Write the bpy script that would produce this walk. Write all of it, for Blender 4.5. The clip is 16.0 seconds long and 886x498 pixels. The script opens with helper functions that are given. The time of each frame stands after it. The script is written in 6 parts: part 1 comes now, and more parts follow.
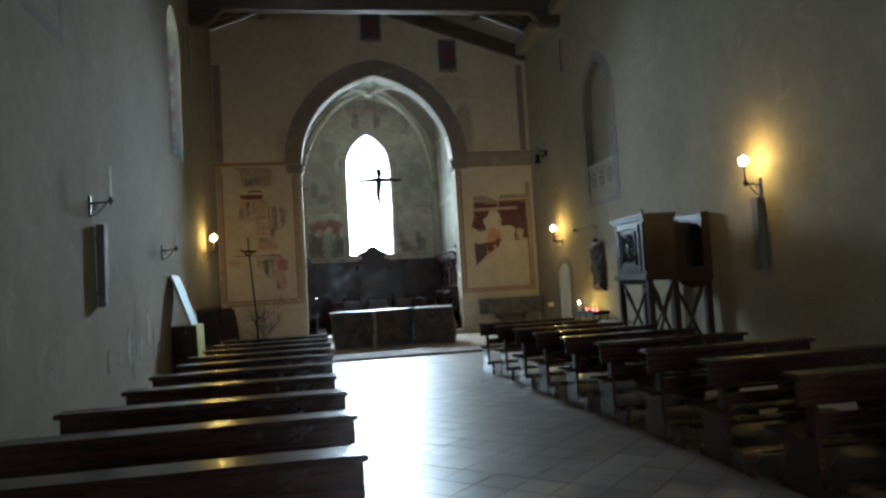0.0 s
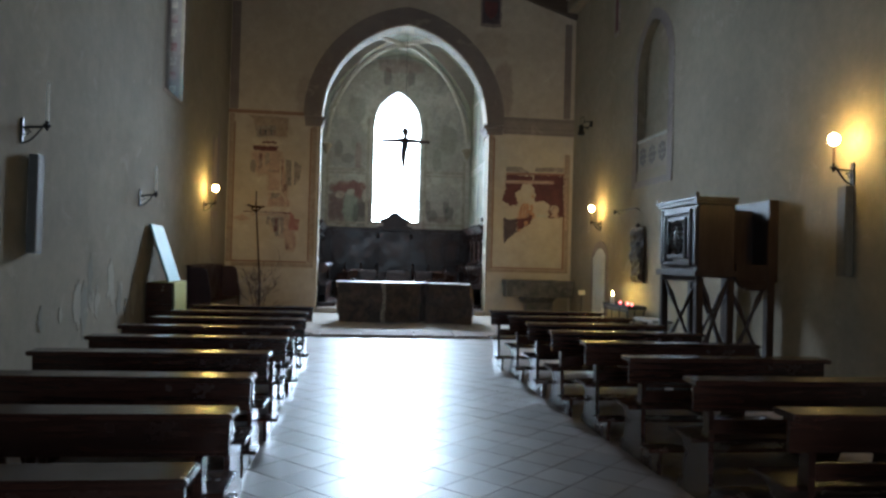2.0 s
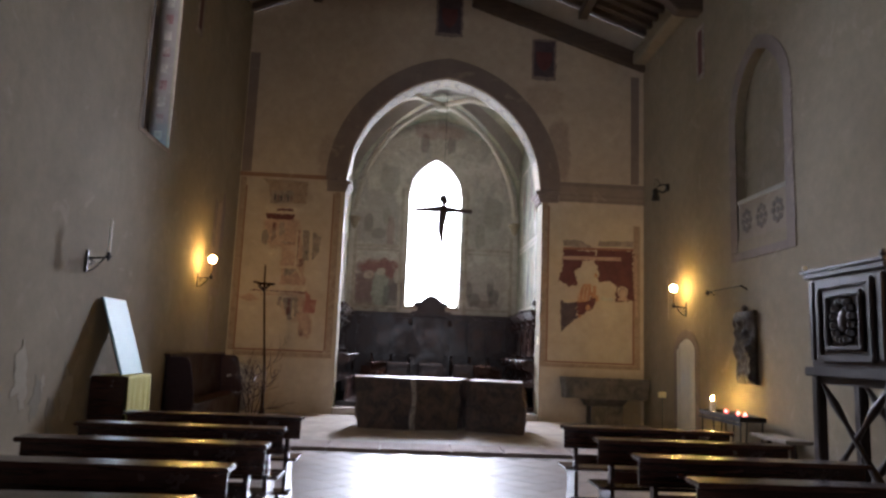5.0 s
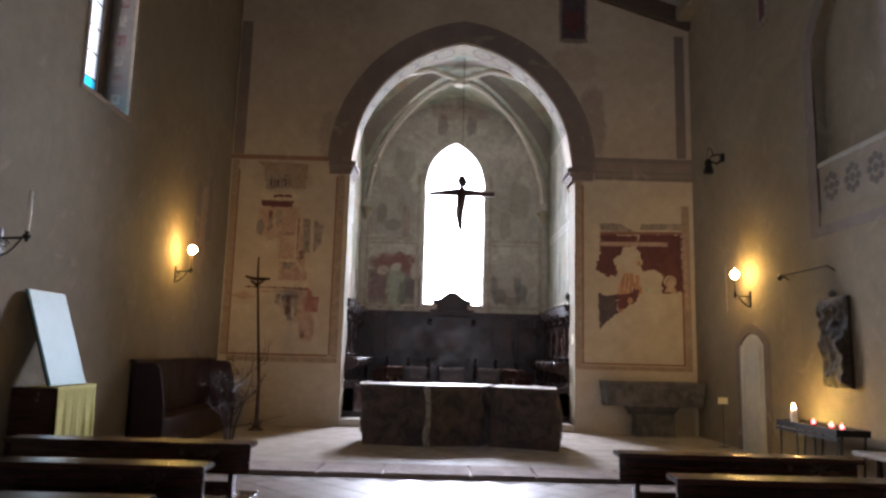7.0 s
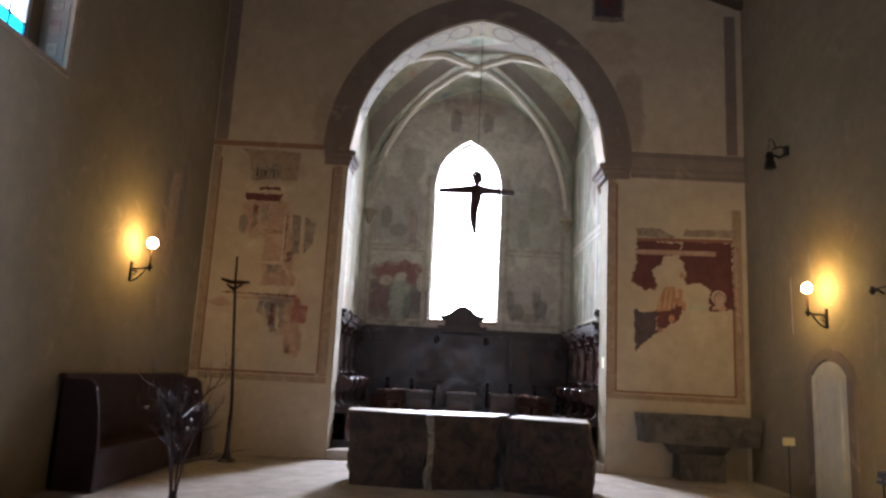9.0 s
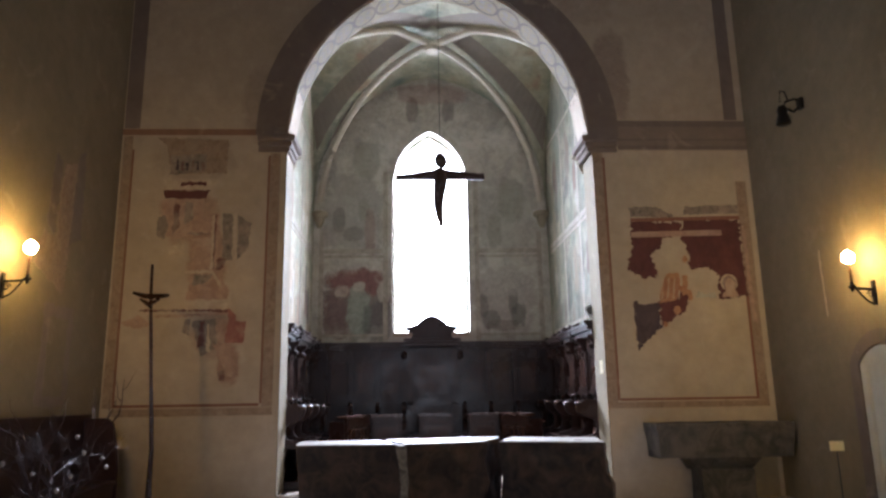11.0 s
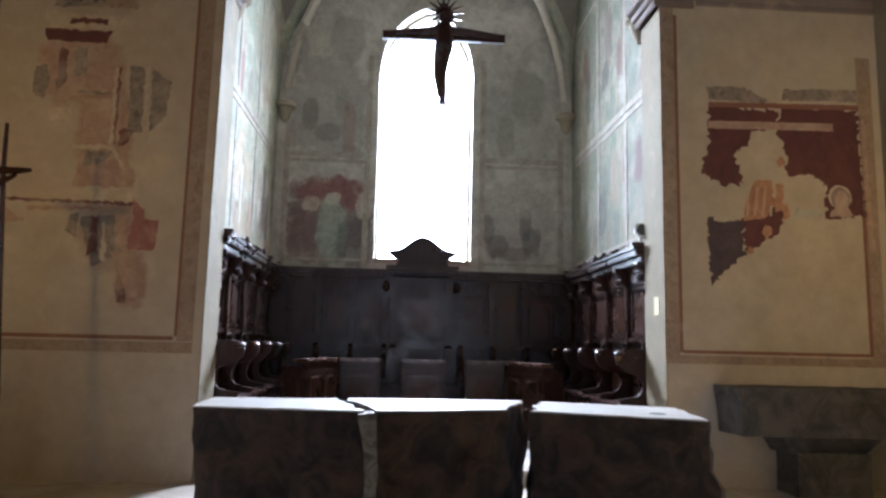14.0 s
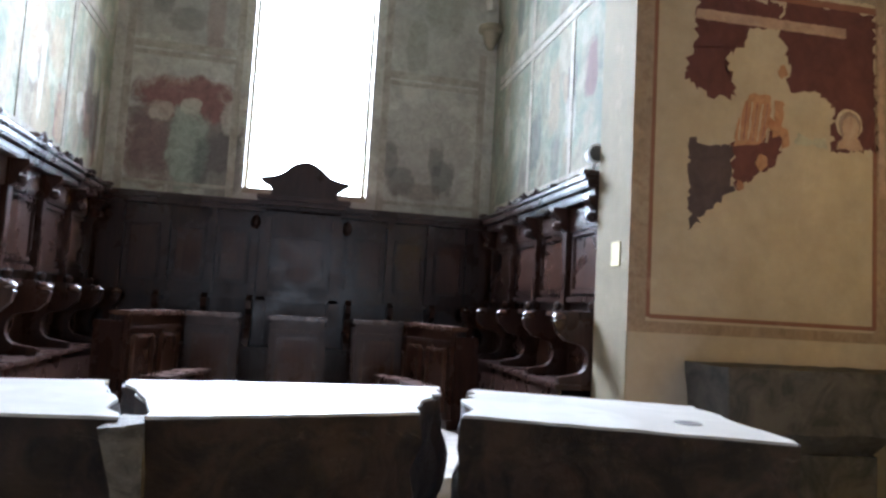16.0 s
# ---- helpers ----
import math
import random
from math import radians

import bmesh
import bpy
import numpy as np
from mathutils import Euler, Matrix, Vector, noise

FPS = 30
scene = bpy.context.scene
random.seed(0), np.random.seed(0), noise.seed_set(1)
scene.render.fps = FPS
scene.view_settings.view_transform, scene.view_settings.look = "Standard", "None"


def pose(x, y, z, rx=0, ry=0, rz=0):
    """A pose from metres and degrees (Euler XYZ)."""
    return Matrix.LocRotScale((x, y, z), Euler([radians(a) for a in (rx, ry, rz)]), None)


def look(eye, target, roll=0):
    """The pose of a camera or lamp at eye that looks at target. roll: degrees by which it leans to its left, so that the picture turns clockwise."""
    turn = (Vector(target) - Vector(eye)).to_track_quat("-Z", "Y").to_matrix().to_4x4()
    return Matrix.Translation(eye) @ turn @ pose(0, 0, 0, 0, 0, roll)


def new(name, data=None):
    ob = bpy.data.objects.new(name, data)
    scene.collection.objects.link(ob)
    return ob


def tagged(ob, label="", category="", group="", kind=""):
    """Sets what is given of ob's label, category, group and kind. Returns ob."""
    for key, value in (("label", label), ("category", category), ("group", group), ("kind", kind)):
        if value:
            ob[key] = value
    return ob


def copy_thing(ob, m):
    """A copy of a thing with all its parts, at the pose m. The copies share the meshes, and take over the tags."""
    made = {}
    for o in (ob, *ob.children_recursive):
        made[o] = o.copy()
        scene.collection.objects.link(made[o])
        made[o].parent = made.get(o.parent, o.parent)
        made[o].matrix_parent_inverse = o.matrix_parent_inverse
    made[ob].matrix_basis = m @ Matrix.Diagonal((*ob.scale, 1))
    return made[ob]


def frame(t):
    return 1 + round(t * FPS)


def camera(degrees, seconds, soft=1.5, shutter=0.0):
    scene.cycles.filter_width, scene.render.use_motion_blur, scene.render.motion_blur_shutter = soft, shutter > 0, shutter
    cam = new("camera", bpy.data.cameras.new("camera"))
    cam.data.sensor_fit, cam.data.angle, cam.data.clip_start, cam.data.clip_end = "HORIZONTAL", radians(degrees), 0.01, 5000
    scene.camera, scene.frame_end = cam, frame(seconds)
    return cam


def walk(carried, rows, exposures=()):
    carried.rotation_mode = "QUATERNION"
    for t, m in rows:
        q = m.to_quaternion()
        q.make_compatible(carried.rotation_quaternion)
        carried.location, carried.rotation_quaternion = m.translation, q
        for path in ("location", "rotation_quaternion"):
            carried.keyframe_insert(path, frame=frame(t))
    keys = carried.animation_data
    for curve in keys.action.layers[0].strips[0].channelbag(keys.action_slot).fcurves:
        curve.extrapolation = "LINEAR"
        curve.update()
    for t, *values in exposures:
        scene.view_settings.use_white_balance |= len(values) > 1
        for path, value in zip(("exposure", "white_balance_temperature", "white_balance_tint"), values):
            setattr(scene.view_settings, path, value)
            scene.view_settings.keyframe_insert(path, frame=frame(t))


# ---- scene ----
cam = camera(64.9, 16.0, soft=2.7)
METRES, EYE, TILT, LEAN, TURN = 17.125, 1.65, 0.0, 0.0, -9.8
ROWS = [
    (0.0, 0.0, 0.0, 0.0, 0.17, 2.94, 3.36),
    (0.5, 0.0091, 0.027, -0.0026, 0.27, -2.95, 6.97),
    (1.0, 0.0196, 0.056, -0.001, 3.28, -7.29, 3.41),
    (1.5, 0.0219, 0.0841, 0.0015, 5.27, -3.55, 1.56),
    (2.0, 0.0254, 0.1114, 0.0021, 3.23, 0.8, -1.56),
    (2.5, 0.0252, 0.1436, 0.0025, 5.73, 2.39, -0.83),
    (3.0, 0.021, 0.1744, 0.0027, 4.38, 4.33, -0.26),
    (3.5, 0.0193, 0.2071, 0.0039, 3.67, 7.9, -1.15),
    (4.0, 0.0133, 0.2405, 0.0017, 4.66, 8.23, -1.67),
    (6.5, 0.0087, 0.3987, -0.0019, 8.26, 8.18, -1.82),
    (7.0, 0.0066, 0.4297, -0.0032, 9.0, 8.51, -1.53),
    (7.5, 0.0042, 0.4608, -0.0015, 10.35, 9.59, -2.63),
    (8.0, -0.0003, 0.4905, -0.0022, 9.8, 9.52, -3.56),
    (10.5, -0.0284, 0.6397, -0.0057, 8.09, 11.96, 0.03),
    (11.0, -0.0335, 0.6686, -0.0072, 7.2, 12.1, 0.89),
    (11.5, -0.0394, 0.6989, -0.0066, 9.98, 11.79, -0.42),
    (12.0, -0.0455, 0.7279, -0.0064, 10.85, 10.49, -0.81),
    (12.5, -0.0472, 0.7578, -0.0086, 10.68, 10.07, 0.22),
    (13.0, -0.054, 0.7882, -0.0097, 11.06, 9.41, -0.18),
    (13.5, -0.0582, 0.8185, -0.0107, 6.86, 7.84, -0.59),
    (14.0, -0.0615, 0.8517, -0.0092, 5.98, 7.72, -1.35),
    (14.5, -0.0672, 0.8836, -0.0112, 4.18, 8.04, -1.38),
    (15.0, -0.066, 0.917, -0.0128, 1.25, 7.55, -1.13),
    (15.5, -0.0665, 0.9495, -0.0135, 1.08, 6.46, -2.33),
    (16.0, -0.0686, 0.9871, -0.0127, -2.78, 4.89, -3.27),
]
walk(cam, [(t, pose(0, 0, EYE, TILT, LEAN, TURN) @ pose(METRES * x, METRES * y, METRES * z, 90 + pitch, roll, yaw)) for t, x, y, z, yaw, pitch, roll in ROWS],
     exposures=[(0.0, 0.38, 5230, -2), (1.5, 0.48, 5030, 0), (2.5, 0.53, 5400, 8), (3.5, 0.53, 5750, 18), (6.5, 0.62, 5830, 21), (8.0, 0.64, 5800, 20), (12.0, 0.64, 5520, 18), (14.0, 0.74, 5350, 14), (16.0, 0.92, 5300, 12)])

# ---- world and large lights ----
XL, XR, YF, YB = -3.1, 6.88, 21.9, -3.2          # nave: side walls, front wall, rear wall
CX, CL, CR, CB = 1.87, -0.76, 4.50, 26.6         # chancel: axis, side walls, back wall
PLAT, CHAN = 0.055, 0.2                          # heights of the raised floor and the chancel floor

world = bpy.data.worlds.new("world")
scene.world = world
world.use_nodes = True
sky = world.node_tree.nodes.new("ShaderNodeTexSky")
sky.sky_type, sky.sun_disc, sky.sun_elevation, sky.sun_rotation = "NISHITA", False, radians(40), radians(200)
world.node_tree.links.new(sky.outputs[0], world.node_tree.nodes["Background"].inputs[0])
world.node_tree.nodes["Background"].inputs[1].default_value = 0.1


def area_lamp(name, eye, target, w, h, watts, colour):
    data = bpy.data.lights.new(name, "AREA")
    data.shape, data.size, data.size_y, data.energy, data.color = "RECTANGLE", w, h, watts, colour
    ob = new(name, data)
    ob.matrix_world = look(eye, target)
    return ob


# daylight in the openings: chancel window, side window, open entrance behind
area_lamp("daylight_chancel_window", (1.85, CB + 2.3, 7.3), (1.85, 19.5, 1.0), 2.6, 4.4, 4300, (0.94, 0.97, 1.0))
area_lamp("daylight_side_window", (XL - 0.75, 16.3, 6.6), (0, 16.3, 6.6), 1.4, 3.6, 25, (0.9, 0.96, 1.0))
area_lamp("daylight_entrance", (2.1, YB - 0.55, 1.75), (2.1, 0, 1.75), 2.4, 3.4, 175, (0.93, 0.97, 1.0))
# weak fill through a high rear opening, unseen and added for the upper nave
area_lamp("daylight_rear_window", (1.88, YB - 0.55, 7.0), (1.88, 0, 7.0), 1.9, 1.9, 12, (0.93, 0.97, 1.0))

# ---- materials ----
def material(name):
    m = bpy.data.materials.new(name)
    m.use_nodes = True
    n, l = m.node_tree.nodes, m.node_tree.links
    return m, n, l, n["Principled BSDF"]


def coords(n, l, scale=(1, 1, 1), kind="Object"):
    c, mp = n.new("ShaderNodeTexCoord"), n.new("ShaderNodeMapping")
    mp.inputs["Scale"].default_value = scale
    l.new(c.outputs[kind], mp.inputs[0])
    return mp.outputs[0]


def noise_tex(n, l, vec, scale, detail=6.0, rough=0.6, distort=0.0):
    t = n.new("ShaderNodeTexNoise")
    t.inputs["Scale"].default_value, t.inputs["Detail"].default_value = scale, detail
    t.inputs["Roughness"].default_value, t.inputs["Distortion"].default_value = rough, distort
    l.new(vec, t.inputs["Vector"])
    return t.outputs["Fac"]


def ramp(n, l, fac, stops):
    r = n.new("ShaderNodeValToRGB")
    e = r.color_ramp.elements
    while len(e) < len(stops):
        e.new(0.5)
    for el, (p, c) in zip(e, stops):
        el.position, el.color = p, (*c, 1) if len(c) == 3 else c
    l.new(fac, r.inputs[0])
    return r.outputs[0]


def mix(n, l, fac, a, b, blend="MIX"):
    x = n.new("ShaderNodeMix")
    x.data_type, x.blend_type = "RGBA", blend
    for sock, v in ((x.inputs[0], fac), (x.inputs[6], a), (x.inputs[7], b)):
        if isinstance(v, (int, float)):
            sock.default_value = v
        elif isinstance(v, tuple):
            sock.default_value = (*v, 1)
        else:
            l.new(v, sock)
    return x.outputs[2]


def bump(n, l, height, strength, dist, bsdf):
    b = n.new("ShaderNodeBump")
    b.inputs["Strength"].default_value, b.inputs["Distance"].default_value = strength, dist
    l.new(height, b.inputs["Height"])
    l.new(b.outputs[0], bsdf.inputs["Normal"])


def grey(v):
    return (v, v, v)


def plaster(name, base, stain, pale, patch=0.45, rough=0.92):
    """Old lime plaster: broad stains, paler mends, fine grain and trowel relief."""
    m, n, l, b = material(name)
    v = coords(n, l)
    broad = noise_tex(n, l, v, 0.55, 8, 0.62, 0.6)
    fine = noise_tex(n, l, v, 5.0, 8, 0.7)
    spots = noise_tex(n, l, v, 1.7, 6, 0.65, 1.2)
    c = mix(n, l, ramp(n, l, broad, [(0.35, grey(0)), (0.68, grey(1))]), base, stain)
    c = mix(n, l, ramp(n, l, spots, [(0.60, grey(0)), (0.66, grey(patch)), (1.0, grey(patch))]), c, pale)
    c = mix(n, l, 0.35, c, ramp(n, l, fine, [(0.3, grey(0.45)), (0.7, grey(1.0))]), "MULTIPLY")
    l.new(c, b.inputs["Base Color"])
    b.inputs["Roughness"].default_value = rough
    bump(n, l, noise_tex(n, l, v, 9, 9, 0.72), 0.35, 0.02, b)
    return m


def wood(name, dark, light, rough=0.35, axis=0, wear=0.3):
    m, n, l, b = material(name)
    s = [9, 9, 9]
    s[axis] = 0.7
    v = coords(n, l, tuple(s))
    grain = noise_tex(n, l, v, 3.0, 9, 0.65, 0.8)
    v2 = coords(n, l)
    blot = noise_tex(n, l, v2, 2.2, 5, 0.6)
    c = ramp(n, l, grain, [(0.3, dark), (0.72, light)])
    c = mix(n, l, wear, c, ramp(n, l, blot, [(0.35, grey(0.35)), (0.7, grey(1.0))]), "MULTIPLY")
    info = n.new("ShaderNodeObjectInfo")
    hsv = n.new("ShaderNodeHueSaturation")
    mr = n.new("ShaderNodeMapRange")
    mr.inputs[3].default_value, mr.inputs[4].default_value = 0.8, 1.2
    l.new(info.outputs["Random"], mr.inputs[0])
    l.new(mr.outputs[0], hsv.inputs["Value"])
    l.new(c, hsv.inputs["Color"])
    l.new(hsv.outputs[0], b.inputs["Base Color"])
    r = ramp(n, l, blot, [(0.3, grey(max(0.05, rough - 0.12))), (0.75, grey(rough + 0.15))])
    l.new(r, b.inputs["Roughness"])
    bump(n, l, grain, 0.18, 0.006, b)
    return m


def stone(name, a, c2, vein, rough=0.6, scale=1.0, relief=0.5, veins=(0.60, 0.70)):
    m, n, l, b = material(name)
    v = coords(n, l, (scale,) * 3)
    c = ramp(n, l, noise_tex(n, l, v, 2.4, 9, 0.68, 1.0), [(0.40, a), (0.60, c2)])
    c = mix(n, l, ramp(n, l, noise_tex(n, l, v, 4.2, 9, 0.75, 2.2), [(veins[0], grey(0)), (veins[1], grey(0.8))]), c, vein)
    l.new(c, b.inputs["Base Color"])
    b.inputs["Roughness"].default_value = rough
    bump(n, l, noise_tex(n, l, v, 7, 10, 0.75), relief, 0.03, b)
    return m


def plain(name, colour, rough=0.6, metal=0.0, vary=0.3, scale=14.0):
    m, n, l, b = material(name)
    v = coords(n, l)
    f = noise_tex(n, l, v, scale, 6, 0.65)
    c = mix(n, l, vary, colour, ramp(n, l, f, [(0.3, grey(0.3)), (0.7, grey(1.2))]), "MULTIPLY")
    l.new(c, b.inputs["Base Color"])
    b.inputs["Roughness"].default_value, b.inputs["Metallic"].default_value = rough, metal
    bump(n, l, f, 0.15, 0.004, b)
    return m


def glow(name, colour, strength):
    m, n, l, b = material(name)
    b.inputs["Base Color"].default_value = (*colour, 1)
    b.inputs["Emission Color"].default_value = (*colour, 1)
    b.inputs["Emission Strength"].default_value = strength
    return m


def fresco(name, stops, scale=1.6, pale=(0.50, 0.46, 0.37), loss=(0.52, 0.60), rough=0.9, stretch=(1, 1, 0.7)):
    """Faded wall painting: colour fields, worn through to pale plaster."""
    m, n, l, b = material(name)
    v = coords(n, l, stretch)
    field = noise_tex(n, l, v, scale, 5, 0.6, 0.5)
    c = ramp(n, l, field, stops)
    v2 = coords(n, l)
    det = noise_tex(n, l, v2, 7.0, 8, 0.72, 0.8)
    c = mix(n, l, 0.5, c, ramp(n, l, det, [(0.32, grey(0.45)), (0.66, grey(1.15))]), "MULTIPLY")
    worn = noise_tex(n, l, v2, 1.9, 9, 0.72, 0.3)
    c = mix(n, l, ramp(n, l, worn, [(loss[0], grey(0)), (loss[1], grey(0.85))]), c, pale)
    l.new(c, b.inputs["Base Color"])
    b.inputs["Roughness"].default_value = rough
    bump(n, l, det, 0.25, 0.008, b)
    return m


def painted(base, name, spots, axes=(0, 2), mottle=1.5):
    """A copy of a wall paint with soft-edged painted fields: (u, v, half width, half height, colour, cover)."""
    m = base.copy()
    m.name = name
    n, l = m.node_tree.nodes, m.node_tree.links
    b = n["Principled BSDF"]
    src = b.inputs["Base Color"].links[0].from_socket
    tc, sep = n.new("ShaderNodeTexCoord"), n.new("ShaderNodeSeparateXYZ")
    l.new(tc.outputs["Object"], sep.inputs[0])
    wob = noise_tex(n, l, tc.outputs["Object"], 3.2, 8, 0.7, 0.5)
    fine = ramp(n, l, noise_tex(n, l, tc.outputs["Object"], 9.0, 8, 0.72, 1.0), [(0.35, grey(0.55)), (0.65, grey(1.15))])
    for u, v, ru, rv, colour, cover in spots:
        terms = []
        for sock, c, r in ((sep.outputs[axes[0]], u, ru), (sep.outputs[axes[1]], v, rv)):
            k = n.new("ShaderNodeMath")
            k.operation = "MULTIPLY_ADD"
            k.inputs[1].default_value, k.inputs[2].default_value = 1 / r, -c / r
            l.new(sock, k.inputs[0])
            q = n.new("ShaderNodeMath")
            q.operation = "POWER"
            ab = n.new("ShaderNodeMath")
            ab.operation = "ABSOLUTE"
            l.new(k.outputs[0], ab.inputs[0])
            l.new(ab.outputs[0], q.inputs[0])
            q.inputs[1].default_value = 2.6
            terms.append(q.outputs[0])
        s = n.new("ShaderNodeMath")
        l.new(terms[0], s.inputs[0])
        l.new(terms[1], s.inputs[1])
        w = n.new("ShaderNodeMath")
        w.operation = "MULTIPLY_ADD"
        l.new(wob, w.inputs[0])
        w.inputs[1].default_value = mottle * 2.2
        l.new(s.outputs[0], w.inputs[2])
        mr = n.new("ShaderNodeMapRange")
        mr.interpolation_type = "SMOOTHSTEP"
        mid = 1.0 + mottle * 1.1
        mr.inputs[1].default_value, mr.inputs[2].default_value = mid - 0.45, mid + 0.45
        mr.inputs[3].default_value, mr.inputs[4].default_value = cover, 0.0
        l.new(w.outputs[0], mr.inputs[0])
        tone = mix(n, l, 0.7, colour, fine, "MULTIPLY")
        src = mix(n, l, mr.outputs[0], src, tone)
    l.new(src, b.inputs["Base Color"])
    return m


def tile_floor(name):
    """Glazed-by-wear terracotta tiles; each tile differs a little."""
    m, n, l, b = material(name)
    v = coords(n, l)
    info, geo = n.new("ShaderNodeObjectInfo"), n.new("ShaderNodeNewGeometry")
    add = n.new("ShaderNodeMath")
    add.operation = "ADD"
    l.new(info.outputs["Random"], add.inputs[0])
    l.new(geo.outputs["Random Per Island"], add.inputs[1])
    fr = n.new("ShaderNodeMath")
    fr.operation = "FRACT"
    l.new(add.outputs[0], fr.inputs[0])
    c = ramp(n, l, fr.outputs[0], [(0.0, (0.12, 0.088, 0.072)), (0.5, (0.155, 0.113, 0.092)), (1.0, (0.19, 0.142, 0.116))])
    vw = n.new("ShaderNodeVectorMath")
    vw.operation = "SCALE"
    l.new(geo.outputs["Position"], vw.inputs[0])
    vw.inputs["Scale"].default_value = 1.0
    st = noise_tex(n, l, vw.outputs[0], 1.3, 8, 0.7)
    fine = noise_tex(n, l, vw.outputs[0], 14, 7, 0.7)
    c = mix(n, l, 0.5, c, ramp(n, l, st, [(0.3, grey(0.5)), (0.7, grey(1.2))]), "MULTIPLY")
    l.new(c, b.inputs["Base Color"])
    l.new(ramp(n, l, st, [(0.3, grey(0.34)), (0.7, grey(0.50))]), b.inputs["Roughness"])
    b.inputs["Specular IOR Level"].default_value = 0.75
    bump(n, l, fine, 0.12, 0.004, b)
    return m


M = {
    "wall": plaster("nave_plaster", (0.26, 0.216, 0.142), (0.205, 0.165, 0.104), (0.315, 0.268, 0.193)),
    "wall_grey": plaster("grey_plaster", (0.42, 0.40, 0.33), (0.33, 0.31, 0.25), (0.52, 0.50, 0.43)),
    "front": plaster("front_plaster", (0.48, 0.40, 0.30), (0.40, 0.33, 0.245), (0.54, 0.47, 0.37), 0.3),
    "chancel": fresco("chancel_plaster", [(0.25, (0.29, 0.28, 0.25)), (0.45, (0.44, 0.40, 0.335)), (0.6, (0.37, 0.35, 0.305)), (0.78, (0.44, 0.36, 0.295))], 1.5, (0.55, 0.52, 0.45), (0.46, 0.66)),
    "reveal": plaster("reveal_plaster", (0.32, 0.272, 0.185), (0.255, 0.215, 0.15), (0.40, 0.355, 0.26), 0.4),
    "tile": tile_floor("terracotta_tile"),
    "joint": plain("tile_joint", (0.12, 0.10, 0.085), 0.8),
    "slab": stone("grey_step_stone", (0.20, 0.17, 0.14), (0.31, 0.27, 0.22), (0.14, 0.12, 0.10), 0.5, 1.0, 0.25),
    "step": stone("dull_step_stone", (0.13, 0.085, 0.065), (0.20, 0.14, 0.11), (0.09, 0.065, 0.05), 0.85, 1.2, 0.5),
    "paving": stone("pale_platform_paving", (0.33, 0.29, 0.25), (0.44, 0.395, 0.345), (0.26, 0.225, 0.19), 0.27, 0.8, 0.08),
    "pew": wood("pew_wood", (0.016, 0.007, 0.005), (0.045, 0.018, 0.011), 0.2),
    "stall": wood("stall_wood", (0.020, 0.0095, 0.0075), (0.055, 0.026, 0.018), 0.30, 2),
    "stall_panel": wood("stall_panel_wood", (0.028, 0.013, 0.010), (0.075, 0.035, 0.023), 0.28, 2),
    "pulpit": wood("pulpit_wood", (0.015, 0.009, 0.007), (0.036, 0.021, 0.014), 0.4, 2),
    "beam": wood("beam_wood", (0.045, 0.03, 0.02), (0.11, 0.075, 0.05), 0.8),
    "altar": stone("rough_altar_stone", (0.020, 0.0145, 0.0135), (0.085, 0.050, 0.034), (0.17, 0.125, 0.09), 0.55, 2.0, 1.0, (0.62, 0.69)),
    # far paler than the block sides: window light put into the top's colour
    "altar_top_lit": stone("smooth_altar_top_lit", (0.50, 0.47, 0.42), (0.62, 0.59, 0.54), (0.42, 0.38, 0.33), 0.28, 1.0, 0.08),
    "iron": plain("black_iron", (0.02, 0.018, 0.016), 0.5, 0.6),
    "wax": plain("candle_wax", (0.75, 0.70, 0.58), 0.4, 0, 0.1),
    # tube below a lit bulb, its backlit shade put into the brown
    "tube": plain("backlit_candle_tube", (0.10, 0.055, 0.03), 0.6),
    "bulb": glow("lamp_bulb", (1.0, 0.60, 0.15), 225.0),
    "flame": glow("candle_flame", (1.0, 0.62, 0.14), 1900.0),
    "red_flame": glow("votive_flame", (1.0, 0.16, 0.15), 5.0),
    "grey_band": plaster("grey_painted_band", (0.225, 0.178, 0.15), (0.16, 0.127, 0.11), (0.34, 0.28, 0.215), 0.55),
    "rib": plaster("pale_rib_stone", (0.50, 0.455, 0.375), (0.42, 0.375, 0.30), (0.58, 0.53, 0.45), 0.4),
    "vault_band": plaster("painted_vault_band", (0.23, 0.20, 0.165), (0.18, 0.155, 0.13), (0.32, 0.28, 0.225), 0.5),
    "lining": plaster("arch_lining_plaster", (0.25, 0.205, 0.128), (0.195, 0.16, 0.10), (0.32, 0.275, 0.185), 0.5),
    "ring_paint": plaster("ring_paint", (0.125, 0.105, 0.08), (0.10, 0.085, 0.065), (0.22, 0.195, 0.15), 0.5),
    "faded_band": plaster("faded_painted_band", (0.27, 0.215, 0.17), (0.21, 0.165, 0.135), (0.38, 0.31, 0.24), 0.5),
    "red_band": plaster("red_painted_border", (0.27, 0.155, 0.10), (0.22, 0.13, 0.085), (0.36, 0.25, 0.17), 0.5),
    "red_line": plaster("red_painted_line", (0.23, 0.105, 0.072), (0.2, 0.10, 0.065), (0.36, 0.24, 0.17), 0.6),
}
for k, gloss in (("stall", 0.3), ("stall_panel", 0.28), ("pulpit", 0.25)):
    M[k].node_tree.nodes["Principled BSDF"].inputs["Specular IOR Level"].default_value = gloss
GREEN, RED, DARK, PALE, OCHRE = (0.225, 0.23, 0.18), (0.22, 0.085, 0.07), (0.10, 0.095, 0.09), (0.56, 0.53, 0.46), (0.40, 0.29, 0.19)
